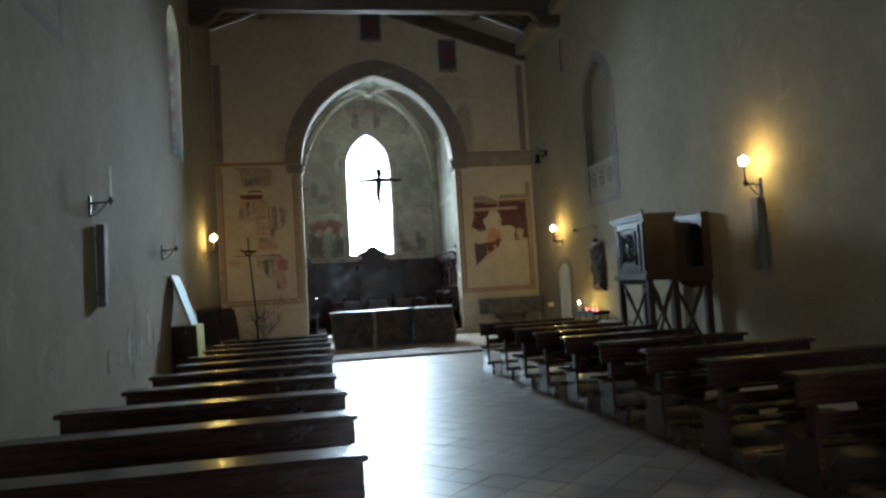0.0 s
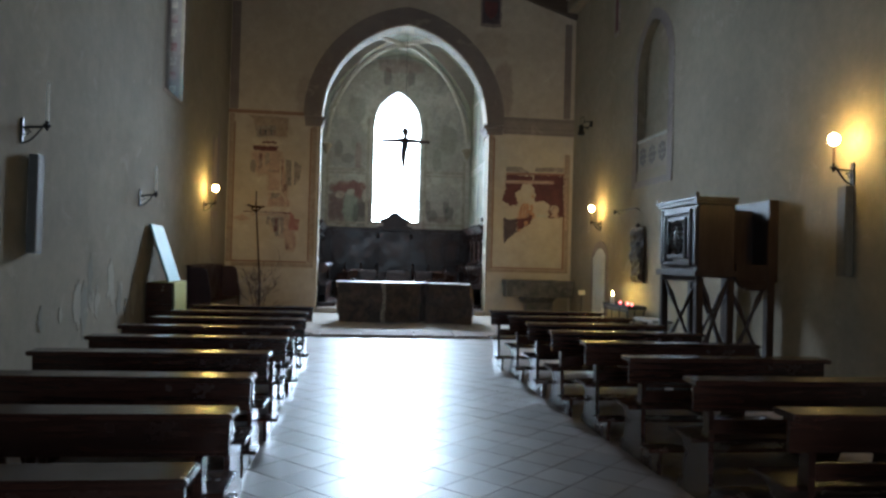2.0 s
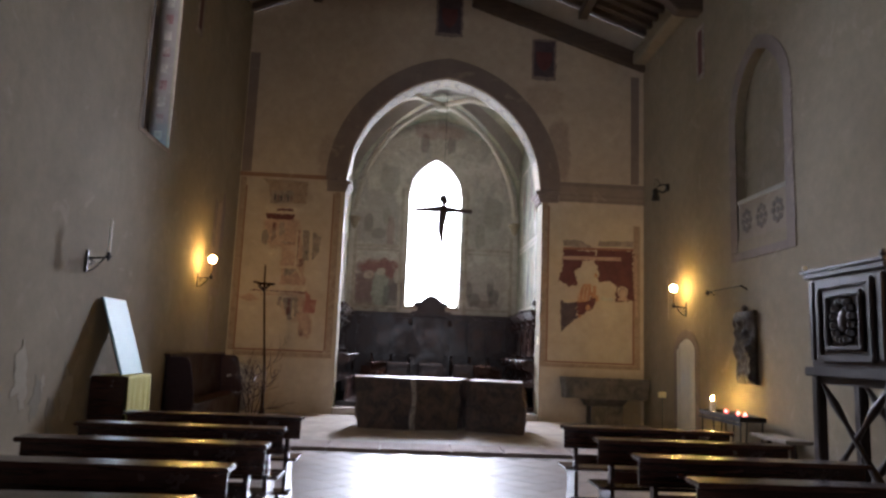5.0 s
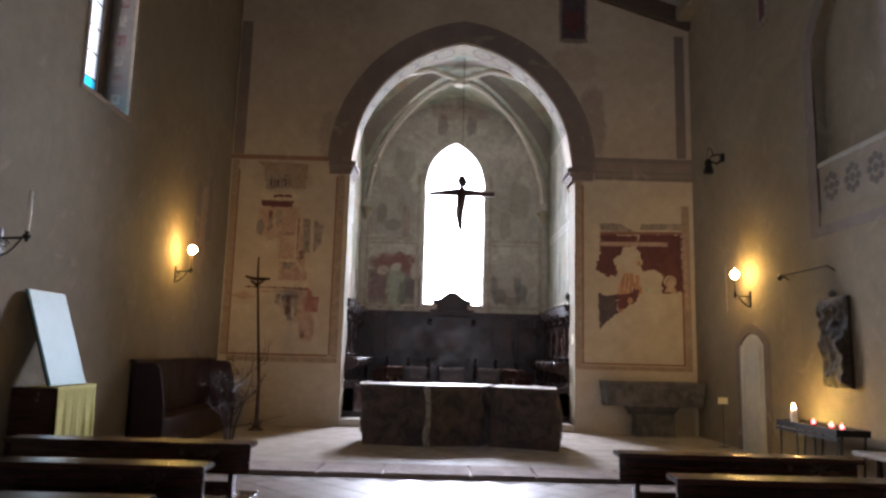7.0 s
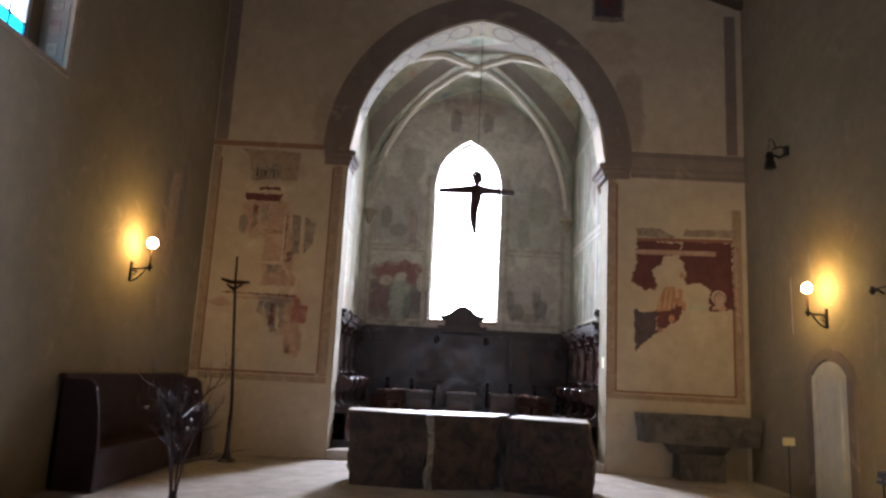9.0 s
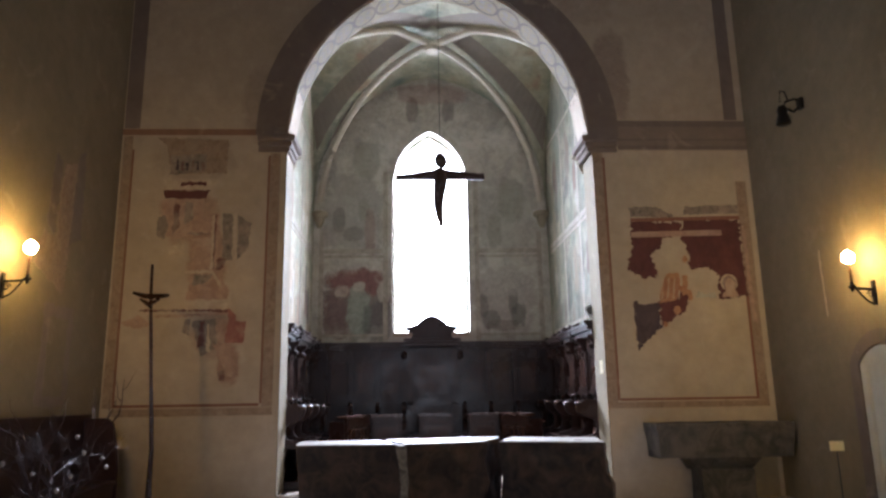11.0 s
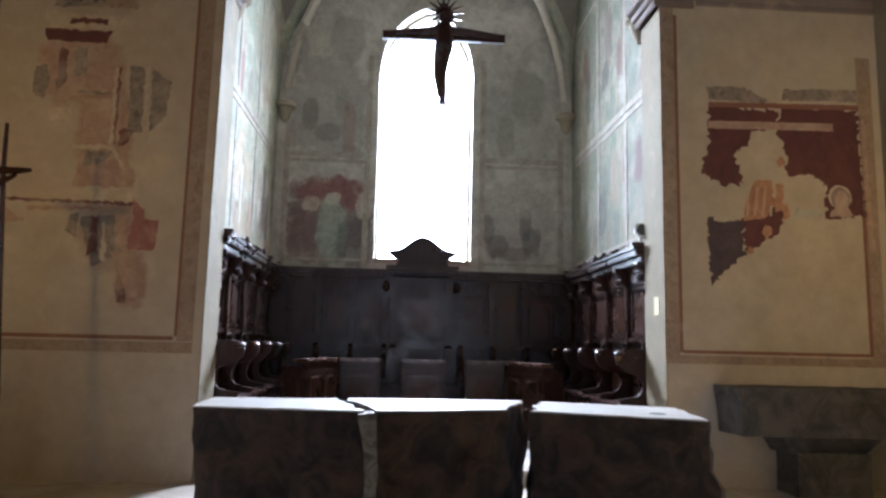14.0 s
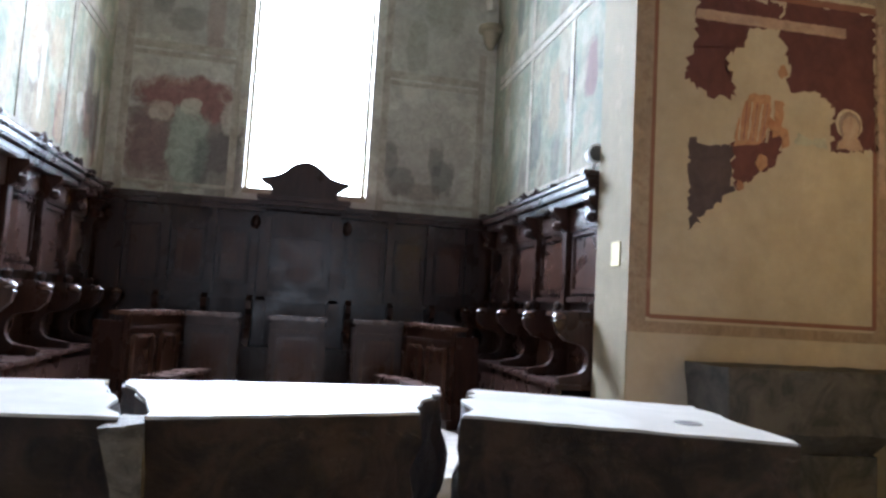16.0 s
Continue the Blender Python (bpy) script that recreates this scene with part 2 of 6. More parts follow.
panel_ground = [(0.2, 3.6, 0.72, 0.75, (0.16, 0.12, 0.11), 0.85), (3.45, 3.6, 0.7, 0.75, (0.30, 0.26, 0.22), 0.6), (0.1, 5.6, 0.7, 0.9, (0.27, 0.25, 0.22), 0.6), (3.6, 5.6, 0.7, 0.9, (0.30, 0.28, 0.24), 0.55)]
left_side = [(0.25, 4.05, 0.62, 0.32, RED, 0.7), (-0.22, 3.3, 0.30, 0.5, (0.17, 0.10, 0.09), 0.65), (0.27, 3.4, 0.26, 0.55, (0.29, 0.32, 0.26), 0.9), (0.68, 3.2, 0.34, 0.45, DARK, 0.65),
             (0.27, 3.95, 0.13, 0.12, (0.45, 0.42, 0.33), 0.8), (0.80, 3.85, 0.14, 0.24, (0.44, 0.40, 0.33), 0.8), (-0.12, 3.85, 0.15, 0.14, (0.44, 0.38, 0.30), 0.7), (-0.2, 5.45, 0.14, 0.3, DARK, 0.45), (0.12, 5.15, 0.24, 0.16, DARK, 0.4), (0.35, 5.7, 0.12, 0.25, GREEN, 0.45), (0.5, 5.2, 0.12, 0.5, RED, 0.3)]
right_side = [(2.98, 3.5, 0.12, 0.26, DARK, 0.5), (3.16, 3.2, 0.2, 0.2, DARK, 0.55), (3.66, 3.62, 0.11, 0.28, DARK, 0.55), (3.78, 3.3, 0.17, 0.26, DARK, 0.6), (3.42, 3.08, 0.36, 0.12, (0.16, 0.12, 0.10), 0.5), (3.45, 4.0, 0.5, 0.3, (0.44, 0.41, 0.35), 0.5), (3.3, 5.2, 0.15, 0.4, GREEN, 0.5),
              (3.7, 5.9, 0.3, 0.5, GREEN, 0.45), (1.45, 8.1, 0.14, 0.3, DARK, 0.5), (2.3, 8.1, 0.14, 0.3, DARK, 0.5), (0.4, 6.9, 0.3, 0.45, GREEN, 0.5), (1.87, 8.5, 0.8, 0.25, RED, 0.35)]
M["end_wall"] = painted(M["chancel"], "end_wall_fresco", panel_ground + left_side + right_side)
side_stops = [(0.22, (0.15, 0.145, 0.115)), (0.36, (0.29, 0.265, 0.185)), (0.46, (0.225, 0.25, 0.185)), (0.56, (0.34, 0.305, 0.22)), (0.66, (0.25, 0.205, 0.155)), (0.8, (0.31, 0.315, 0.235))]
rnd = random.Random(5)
# one fresco scaled per wall: brighter left and dimmer right light put into colour
for key, side_light in (("chancel_left", 1.1), ("chancel_right", 0.68)):
    shade = lambda c: tuple(side_light * q for q in c)
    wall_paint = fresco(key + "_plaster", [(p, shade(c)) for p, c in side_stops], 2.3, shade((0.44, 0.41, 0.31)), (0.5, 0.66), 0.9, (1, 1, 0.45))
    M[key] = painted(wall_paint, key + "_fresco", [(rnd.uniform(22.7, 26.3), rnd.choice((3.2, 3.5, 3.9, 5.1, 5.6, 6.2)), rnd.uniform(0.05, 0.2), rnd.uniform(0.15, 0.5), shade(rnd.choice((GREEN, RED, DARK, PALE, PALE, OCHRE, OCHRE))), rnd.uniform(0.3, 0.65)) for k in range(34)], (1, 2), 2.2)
M["front"] = painted(M["front"], "front_wall_plaster", [(-2.0, 4.3, 0.42, 0.42, (0.33, 0.22, 0.16), 0.75), (-1.7, 3.65, 0.28, 0.5, (0.34, 0.22, 0.16), 0.75), (-1.5, 2.5, 0.36, 0.34, (0.31, 0.21, 0.17), 0.5),
                                                       (-1.95, 5.25, 0.6, 0.35, (0.32, 0.26, 0.2), 0.45), (-1.3, 2.05, 0.15, 0.3, (0.30, 0.17, 0.13), 0.7), (4.72, 6.7, 0.28, 0.8, (0.26, 0.20, 0.165), 0.65), (-1.0, 6.2, 0.25, 0.6, (0.30, 0.235, 0.19), 0.5), (4.3, 8.0, 0.5, 0.4, (0.33, 0.26, 0.2), 0.5)])


# ---- building helpers ----
class Geo:
    """Collects vertices and faces of one mesh."""

    def __init__(self):
        self.v, self.f = [], []

    def add(self, verts, faces):
        o = len(self.v)
        self.v += [tuple(p) for p in verts]
        self.f += [tuple(i + o for i in f) for f in faces]
        return self

    def box(self, x0, y0, z0, x1, y1, z1):
        return self.hexa([(x0, y0, z0), (x1, y0, z0), (x1, y1, z0), (x0, y1, z0), (x0, y0, z1), (x1, y0, z1), (x1, y1, z1), (x0, y1, z1)])

    def hexa(self, p):
        return self.add(p, [(3, 2, 1, 0), (4, 5, 6, 7), (0, 1, 5, 4), (1, 2, 6, 5), (2, 3, 7, 6), (3, 0, 4, 7)])

    def prism(self, pts, axis, a, b):
        """A polygon in the two other axes, extruded along axis from a to b."""
        k = "xyz".index(axis)
        put = lambda p, d: tuple([*p[:k], d, *p[k:]])
        n = len(pts)
        faces = [tuple(range(n))[::-1], tuple(range(n, 2 * n))] + [(i, (i + 1) % n, n + (i + 1) % n, n + i) for i in range(n)]
        return self.add([put(tuple(p), a) for p in pts] + [put(tuple(p), b) for p in pts], faces)

    def tube(self, pts, radii, sides=8):
        if isinstance(radii, (int, float)):
            radii = [radii] * len(pts)
        pts = [Vector(p) for p in pts]
        vs, fs = [], []
        for i, p in enumerate(pts):
            d = (pts[min(i + 1, len(pts) - 1)] - pts[max(i - 1, 0)]).normalized()
            u = d.cross(Vector((0, 0, 1)) if abs(d.z) < 0.9 else Vector((1, 0, 0))).normalized()
            w = d.cross(u)
            vs += [p + radii[i] * (math.cos(2 * math.pi * k / sides) * u + math.sin(2 * math.pi * k / sides) * w) for k in range(sides)]
        for i in range(len(pts) - 1):
            fs += [(i * sides + k, i * sides + (k + 1) % sides, (i + 1) * sides + (k + 1) % sides, (i + 1) * sides + k) for k in range(sides)]
        fs += [tuple(range(sides))[::-1], tuple(range((len(pts) - 1) * sides, len(pts) * sides))]
        return self.add(vs, fs)

    def lathe(self, profile, centre=(0, 0, 0), sides=16):
        """Profile of (radius, height) pairs, turned about z."""
        vs, fs, n = [], [], len(profile)
        for r, z in profile:
            vs += [(centre[0] + r * math.cos(2 * math.pi * k / sides), centre[1] + r * math.sin(2 * math.pi * k / sides), centre[2] + z) for k in range(sides)]
        for i in range(n - 1):
            fs += [(i * sides + k, i * sides + (k + 1) % sides, (i + 1) * sides + (k + 1) % sides, (i + 1) * sides + k) for k in range(sides)]
        fs += [tuple(range(sides))[::-1], tuple(range((n - 1) * sides, n * sides))]
        return self.add(vs, fs)

    def sheet(self, rows):
        """A grid of points."""
        n = len(rows[0])
        return self.add([p for r in rows for p in r], [(i * n + j, i * n + j + 1, (i + 1) * n + j + 1, (i + 1) * n + j) for i in range(len(rows) - 1) for j in range(n - 1)])


def part(name, geo, mat, parent=None, label="", bevel=0.0, smooth=False, kind="", segments=2, weld=False):
    """Links one mesh, under its thing if a parent is given."""
    me = bpy.data.meshes.new(name)
    me.from_pydata(geo.v, [], geo.f)
    bm = bmesh.new()
    bm.from_mesh(me)
    if weld:
        bmesh.ops.remove_doubles(bm, verts=bm.verts, dist=2e-4)
    bmesh.ops.recalc_face_normals(bm, faces=bm.faces)
    if bevel:
        edges = [e for e in bm.edges if len(e.link_faces) == 2 and e.calc_face_angle(0) > 0.6]
        bmesh.ops.bevel(bm, geom=edges, offset=bevel, segments=segments, affect="EDGES", clamp_overlap=True)
    bm.to_mesh(me)
    bm.free()
    if smooth:
        for p in me.polygons:
            p.use_smooth = True
        me.set_sharp_from_angle(angle=radians(40))
    me.materials.append(M[mat] if isinstance(mat, str) else mat)
    ob = new(name, me)
    if parent:
        ob.parent = parent
    if label or kind:
        tagged(ob, label, kind=kind)
    return ob


def thing(name, at, label, category, group="", rz=0.0):
    ob = new(name)
    ob.empty_display_size = 0.1
    ob.matrix_world = pose(*at, 0, 0, rz)
    return tagged(ob, label, category, group)


def setting(name, geo, mat, label, **k):
    return tagged(part(name, geo, mat, **k), label, kind="structure")


def arch(u, centre, half, spring, rise):
    """Height of a pointed arch at u."""
    if rise < half:                             # segmental arch
        r = (half * half + rise * rise) / (2 * rise)
        return spring + math.sqrt(max(0.0, r * r - min(abs(u - centre), half) ** 2)) - (r - rise)
    c = (rise * rise - half * half) / (2 * half)
    d = min(abs(u - centre), half)
    return spring + math.sqrt(max(0.0, (half + c) ** 2 - (d + c) ** 2))


def spread(a, b, n):
    return [a + (b - a) * i / n for i in range(n + 1)]


def roof_z(x):
    return 11.75 - 0.38 * abs(x - 1.88)


def columns(geo, us, low, high, axis, a, b):
    """A wall as upright slices between the heights low(u) and high(u)."""
    for u0, u1 in zip(us, us[1:]):
        e = 1e-5
        geo.prism([(u0, low(u0 + e)), (u1, low(u1 - e)), (u1, high(u1 - e)), (u0, high(u0 + e))], axis, a, b)
    return geo


# ---- floor ----
base = Geo().box(XL - 0.6, YB - 0.6, -0.25, XR + 0.6, 16.58, -0.012)
floor = setting("floor", base, "joint", "terracotta tile floor laid on the diagonal, worn glossy")
plat = Geo().box(XL - 0.3, 16.6, -0.25, XR + 0.3, YF + 0.3, PLAT - 0.03)
setting("floor_platform", plat, "slab", "raised stone floor before the chancel")
riser = setting("step_edge", Geo().box(XL, 16.585, -0.05, XR, 17.28, PLAT - 0.045), "slab", "low worn step edged with dull brown stones")
xs = [XL, -2.3, -1.25, -0.1, 0.75, 1.9, 2.75, 3.9, 4.75, 5.8, XR]
for i, (x0, x1) in enumerate(zip(xs, xs[1:])):
    k = 0.003 * (i % 3)
    part("step_stone", Geo().hexa([(x0 + 0.005, 16.555 - k, -0.02), (x1 - 0.005, 16.555 + k, -0.02), (x1 - 0.005, 17.285, -0.02), (x0 + 0.005, 17.285, -0.02),
                                   (x0 + 0.005, 16.565 - k, PLAT - 0.012 + k), (x1 - 0.005, 16.565 + k, PLAT - 0.012), (x1 - 0.005, 17.285, PLAT + 0.004), (x0 + 0.005, 17.285, PLAT + 0.004)]), "step", riser, bevel=0.014)
setting("floor_platform_paving", Geo().box(XL, 17.29, PLAT - 0.05, XR, YF + 0.02, PLAT), "paving", "smooth paved floor of the raised platform")
setting("floor_chancel", Geo().box(CL - 0.3, YF + 0.36, -0.2, CR + 0.3, CB + 0.3, CHAN), "slab", "stone floor of the chancel")
setting("trim_chancel_sill", Geo().box(CX - 2.405, YF + 0.015, PLAT - 0.02, CX + 2.45, YF + 0.355, CHAN + 0.004), "paving", "pale stone sill of the chancel step", bevel=0.012)

# ---- walls ----
TH = 0.6
wf = Geo()
AH, AS, AR = 2.405, 5.62, 2.80                  # chancel arch: half width, springing, rise
JL, JR = CX - 2.42, CX + 2.465                  # jambs under the arch
columns(wf, [XL - TH, JL], lambda u: -0.2, roof_z, "y", YF, YF + TH)
columns(wf, [JL, CX - AH], lambda u: 5.36, roof_z, "y", YF, YF + TH)
columns(wf, spread(CX - AH, CX + AH, 32), lambda u: arch(u, CX, AH, AS, AR), roof_z, "y", YF, YF + TH)
columns(wf, [CX + AH, JR], lambda u: 5.36, roof_z, "y", YF, YF + TH)
columns(wf, [JR, XR + TH], lambda u: -0.2, roof_z, "y", YF, YF + TH)
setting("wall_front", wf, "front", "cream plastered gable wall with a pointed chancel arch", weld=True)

wl = Geo()
WY0, WY1, WZ0, WZ1 = 15.60, 16.87, 4.82, 8.3
wl.box(XL - TH, YB - TH, -0.2, XL, WY0, 10.0).box(XL - TH, WY1, -0.2, XL, YF, 10.0)
wl.box(XL - TH, WY0, -0.2, XL, WY1, WZ0)
columns(wl, spread(WY0, WY1, 14), lambda u: arch(u, (WY0 + WY1) / 2, (WY1 - WY0) / 2, WZ1 - 0.75, 0.75), lambda u: 10.0, "x", XL - TH, XL)
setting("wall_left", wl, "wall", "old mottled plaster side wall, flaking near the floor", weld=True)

wr = Geo()
NY0, NY1, NZ0, NZS, NR = 15.42, 17.02, 3.75, 5.95, 1.05   # blind niche
wr.box(XR, YB - TH, -0.2, XR + TH, NY0, 10.0).box(XR, NY1, -0.2, XR + TH, YF, 10.0)
wr.box(XR, NY0, -0.2, XR + TH, NY1, NZ0)
columns(wr, spread(NY0, NY1, 16), lambda u: arch(u, (NY0 + NY1) / 2, (NY1 - NY0) / 2, NZS, NR), lambda u: 10.0, "x", XR, XR + TH)
wr.box(XR + 0.16, NY0 - 0.1, NZ0 - 0.1, XR + 0.3, NY1 + 0.1, NZS + NR + 0.2)
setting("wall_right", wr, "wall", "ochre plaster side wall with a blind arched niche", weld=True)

wb = Geo()
for x0, x1, z0, z1 in ((XL - TH, 0.9, -0.2, 9.7), (3.3, XR + TH, -0.2, 9.7), (0.9, 3.3, 3.45, 6.05), (0.9, 3.3, 7.95, 10.4), (0.9, 0.93, 6.05, 7.95), (2.83, 3.3, 6.05, 7.95)):
    wb.box(x0, YB - TH, z0, x1, YB, z1)
columns(wb, spread(XL - TH, XR + TH, 12), lambda u: min(9.5, roof_z(u) - 0.3), lambda u: roof_z(u) + 0.1, "y", YB - TH + 0.05, YB - 0.05)
setting("wall_rear", wb, "wall_grey", "plain plaster rear wall with the open entrance")

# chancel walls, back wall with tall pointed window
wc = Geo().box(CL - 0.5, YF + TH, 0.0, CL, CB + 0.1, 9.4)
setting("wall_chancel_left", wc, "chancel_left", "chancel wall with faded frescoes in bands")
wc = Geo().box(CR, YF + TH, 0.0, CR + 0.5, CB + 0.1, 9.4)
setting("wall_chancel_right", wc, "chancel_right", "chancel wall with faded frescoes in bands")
wk = Geo()
WX0, WX1, WS, WSP, WRI = 1.01, 2.69, 2.92, 6.34, 1.24
wk.box(CL - 0.5, CB, 0, WX0, CB + TH, 9.4).box(WX1, CB, 0, CR + 0.5, CB + TH, 9.4).box(WX0, CB, 0, WX1, CB + TH, WS)
columns(wk, spread(WX0, WX1, 20), lambda u: arch(u, 1.85, 0.84, WSP, WRI), lambda u: 9.4, "y", CB, CB + TH)
setting("wall_chancel_back", wk, "end_wall", "frescoed chancel end wall with a tall pointed window", weld=True)

# chancel vault: four cells
VS, VR = 5.9, 3.02
CY0 = YF + TH
YM = (CY0 + CB) / 2


def vault_z(x, y):
    return max(arch(x, CX, (CR - CL) / 2, VS, VR), arch(y, YM, (CB - CY0) / 2, VS, VR))


vs = Geo().sheet([[(x, y, vault_z(x, y)) for x in spread(CL, CR, 56)] for y in spread(CY0, CB, 56)])
setting("ceiling_vault", vs, "chancel", "painted cross vault over the chancel", smooth=True)
setting("ceiling_chancel_closing", Geo().box(CL - 0.5, CY0, 9.4, CR + 0.5, CB + TH, 9.6), "wall_grey", "plain closing slab above the vault")

# nave roof
rf = Geo()
for s in (-1, 1):
    xe = XL - TH if s < 0 else XR + TH
    rf.prism([(1.88, roof_z(1.88) + 0.12), (xe, roof_z(xe) + 0.12), (xe, roof_z(xe) + 0.3), (1.88, roof_z(1.88) + 0.3)], "y", YB - TH, YF + TH)
    for k in range(62):
        y = YB + 0.1 + 0.42 * k
        if y < YF - 0.1:
            rf.prism([(1.88, roof_z(1.88) - 0.02), (xe, roof_z(xe) - 0.02), (xe, roof_z(xe) + 0.12), (1.88, roof_z(1.88) + 0.12)], "y", y, y + 0.13)
    for d in (1.7, 3.4):
        x = 1.88 + s * d
        rf.box(x - 0.11, YB, roof_z(x) - 0.22, x + 0.11, YF, roof_z(x) - 0.0)
rf.box(1.75, YB, 11.42, 2.01, YF, 11.72)
setting("ceiling", rf, "beam", "dark timber roof with rafters and boards")


# ---- roof truss ----
truss = thing("roof_truss", (1.88, 18.45, 9.10), "heavy dark timber truss spanning the nave on brackets", "roof truss")
part("tie_beam", Geo().box(XL - 1.88, -0.17, 0, XR - 1.88, 0.17, 0.38), "beam", truss, bevel=0.025)
for s in (-1, 1):
    e = XL - 1.88 if s < 0 else XR - 1.88
    part("principal_rafter", Geo().prism([(e, 0.06), (0, 1.98), (0, 2.32), (e, 0.42)], "y", -0.13, 0.13), "beam", truss)
    part("bracket", Geo().prism([(e, -0.36), (e - s * 0.5, -0.36), (e - s * 0.85, -0.002), (e, -0.002)], "y", -0.15, 0.15), "beam", truss, bevel=0.02)
part("king_post", Geo().box(-0.13, -0.12, 0.382, 0.13, 0.12, 2.1), "beam", truss)

# ---- pews ----
def make_pew():
    p = thing("pew", (0, 0, 0), "dark varnished wooden pew with kneeler, in a row", "pew", "pews in the nave")
    L = 1.83
    part("cap", Geo().box(0, -0.13, 0.855, L, 0.09, 0.892), "pew", p, bevel=0.008)
    part("back_board", Geo().box(0.02, -0.06, 0.665, L - 0.02, -0.025, 0.854), "pew", p, bevel=0.005)
    part("lower_rail", Geo().box(0.16, -0.03, 0.50, L - 0.16, -0.005, 0.60), "pew", p)
    part("seat", Geo().box(0.05, 0.02, 0.425, L - 0.05, 0.42, 0.455), "pew", p, bevel=0.008)
    part("kneeler", Geo().box(0.03, -0.47, 0.185, L - 0.03, -0.27, 0.215), "pew", p, bevel=0.008)
    prof = [(-0.09, 0.0), (0.40, 0.0), (0.40, 0.06), (0.33, 0.12), (0.29, 0.25), (0.32, 0.36), (0.40, 0.40), (0.40, 0.424), (0.05, 0.424), (0.02, 0.55), (0.012, 0.854), (-0.02, 0.854), (-0.02, 0.66), (-0.065, 0.66), (-0.07, 0.30), (-0.09, 0.06)]
    for x in (0.13, L - 0.17):
        part("end_panel", Geo().prism(prof, "x", x, x + 0.04), "pew", p)
        part("kneeler_bracket", Geo().prism([(-0.43, 0.0), (-0.09, 0.0), (-0.09, 0.10), (-0.27, 0.184), (-0.45, 0.184), (-0.40, 0.08)], "x", x + 0.002, x + 0.036), "pew", p)
    return p


PEW_Y = [12.65, 11.6, 10.58, 9.58, 8.58, 7.54, 6.46, 5.42, 4.38, 3.34, 2.3, 1.2, 0.1, -1.0]
random.seed(4)
first = None
for i, y in enumerate(PEW_Y):
    for side in (0, 1):
        if side == 0 and y < 1.5:
            continue
        if side and i == len(PEW_Y) - 1:
            continue
        near = side == 0 and y < 5.6
        x = (-1.93 if near else -1.78) + random.uniform(-0.03, 0.03) if side == 0 else 2.78 + 0.045 * (12.65 - y) + random.uniform(-0.02, 0.02)
        yy = y + 0.06 if side == 0 else y + 0.06 - 0.0
        m = pose(x, yy, 0, 0, 0, random.uniform(-0.7, 0.7) - (0.5 if side else 0)) @ Matrix.Diagonal((1.13 if near else 1.0, 1, 1, 1))
        if first is None:
            first = make_pew()
            first.matrix_world = m
        else:
            copy_thing(first, m)

# ---- altar: three rough blocks, window light put into the pale tops ----
def ragged(p, q, n, amp, seed):
    """An uneven line of points from p to q in the plan."""
    rnd = random.Random(seed)
    out = []
    for i in range(n):
        t = i / n
        w = 0 if i == 0 else 1
        out.append((p[0] + (q[0] - p[0]) * t + w * rnd.uniform(-amp, amp), p[1] + (q[1] - p[1]) * t + w * rnd.uniform(-amp, amp)))
    return out


def altar_block(name, corners, label, seed, taper):
    a = thing(name, (0, 0, 0), label, "altar", "blocks of the altar")
    outline = []
    for k in range(4):
        p, q = corners[k], corners[(k + 1) % 4]
        outline += ragged(p, q, 15 if k % 2 == 0 else 10, 0.010 if k % 2 == 0 else 0.03, seed + k)
    cx, cy = sum(c[0] for c in corners) / 4, sum(c[1] for c in corners) / 4
    rnd = random.Random(seed)
    rows = []
    for z in spread(PLAT - 0.03, 1.045, 20):
        t = (z - PLAT) / (1.06 - PLAT)
        ring = []
        for x, y in outline:
            k = taper(x, t)
            j = 0.06 * noise.noise(Vector((x * 3.1, y * 3.1, z * 4.0 + seed))) * min(1, 4 * (1.05 - z)) + 0.028 * noise.noise(Vector((x * 9, y * 9, z * 9)))
            j -= 0.05 * max(0, noise.noise(Vector((x * 5.3 + seed, y * 5.3, z * 6.1))) - 0.25) * min(1, 6 * (1.06 - z))
            d = Vector((x - cx, y - cy)).normalized()
            ring.append((x + k + d.x * j, y + d.y * j + 0.05 * (1 - t), z))
        rows.append(ring + [ring[0]])
    g = Geo().sheet(rows)
    n = len(outline)
    g.add(rows[-1][:n], [tuple(range(n))])
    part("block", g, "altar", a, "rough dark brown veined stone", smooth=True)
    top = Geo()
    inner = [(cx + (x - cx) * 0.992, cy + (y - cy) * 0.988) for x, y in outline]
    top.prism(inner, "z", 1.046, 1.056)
    part("top_face", top, "altar_top_lit", a, "smooth stone top, coloured pale as lit by the window")
    return a


altar_block("altar_block", [(0.14, 19.25), (1.26, 19.12), (1.02, 20.05), (0.10, 19.95)], "rough-hewn stone altar block with smooth top, pale as lit", 11, lambda x, t: 0.16 * (1 - t) * max(0, (0.7 - x)))
altar_block("altar_block", [(1.32, 19.14), (2.22, 19.36), (2.47, 20.2), (1.08, 20.1)], "middle stone altar block, rough with smooth top, pale as lit", 23, lambda x, t: 0.0)
altar_block("altar_block", [(2.36, 19.32), (3.40, 18.88), (3.56, 19.75), (2.62, 20.14)], "stone altar block with smooth top and small socket", 37, lambda x, t: 0.14 * math.sin(2.2 * (1 - t)) * max(0, x - 2.9))

# ---- pulpit ----
pul = thing("pulpit", (5.6, 11.5, 0), "dark carved wooden pulpit on braced legs against the wall", "pulpit")
part("box", Geo().box(0.03, 0.03, 1.62, 0.6, 1.3, 2.62), "pulpit", pul, bevel=0.01)
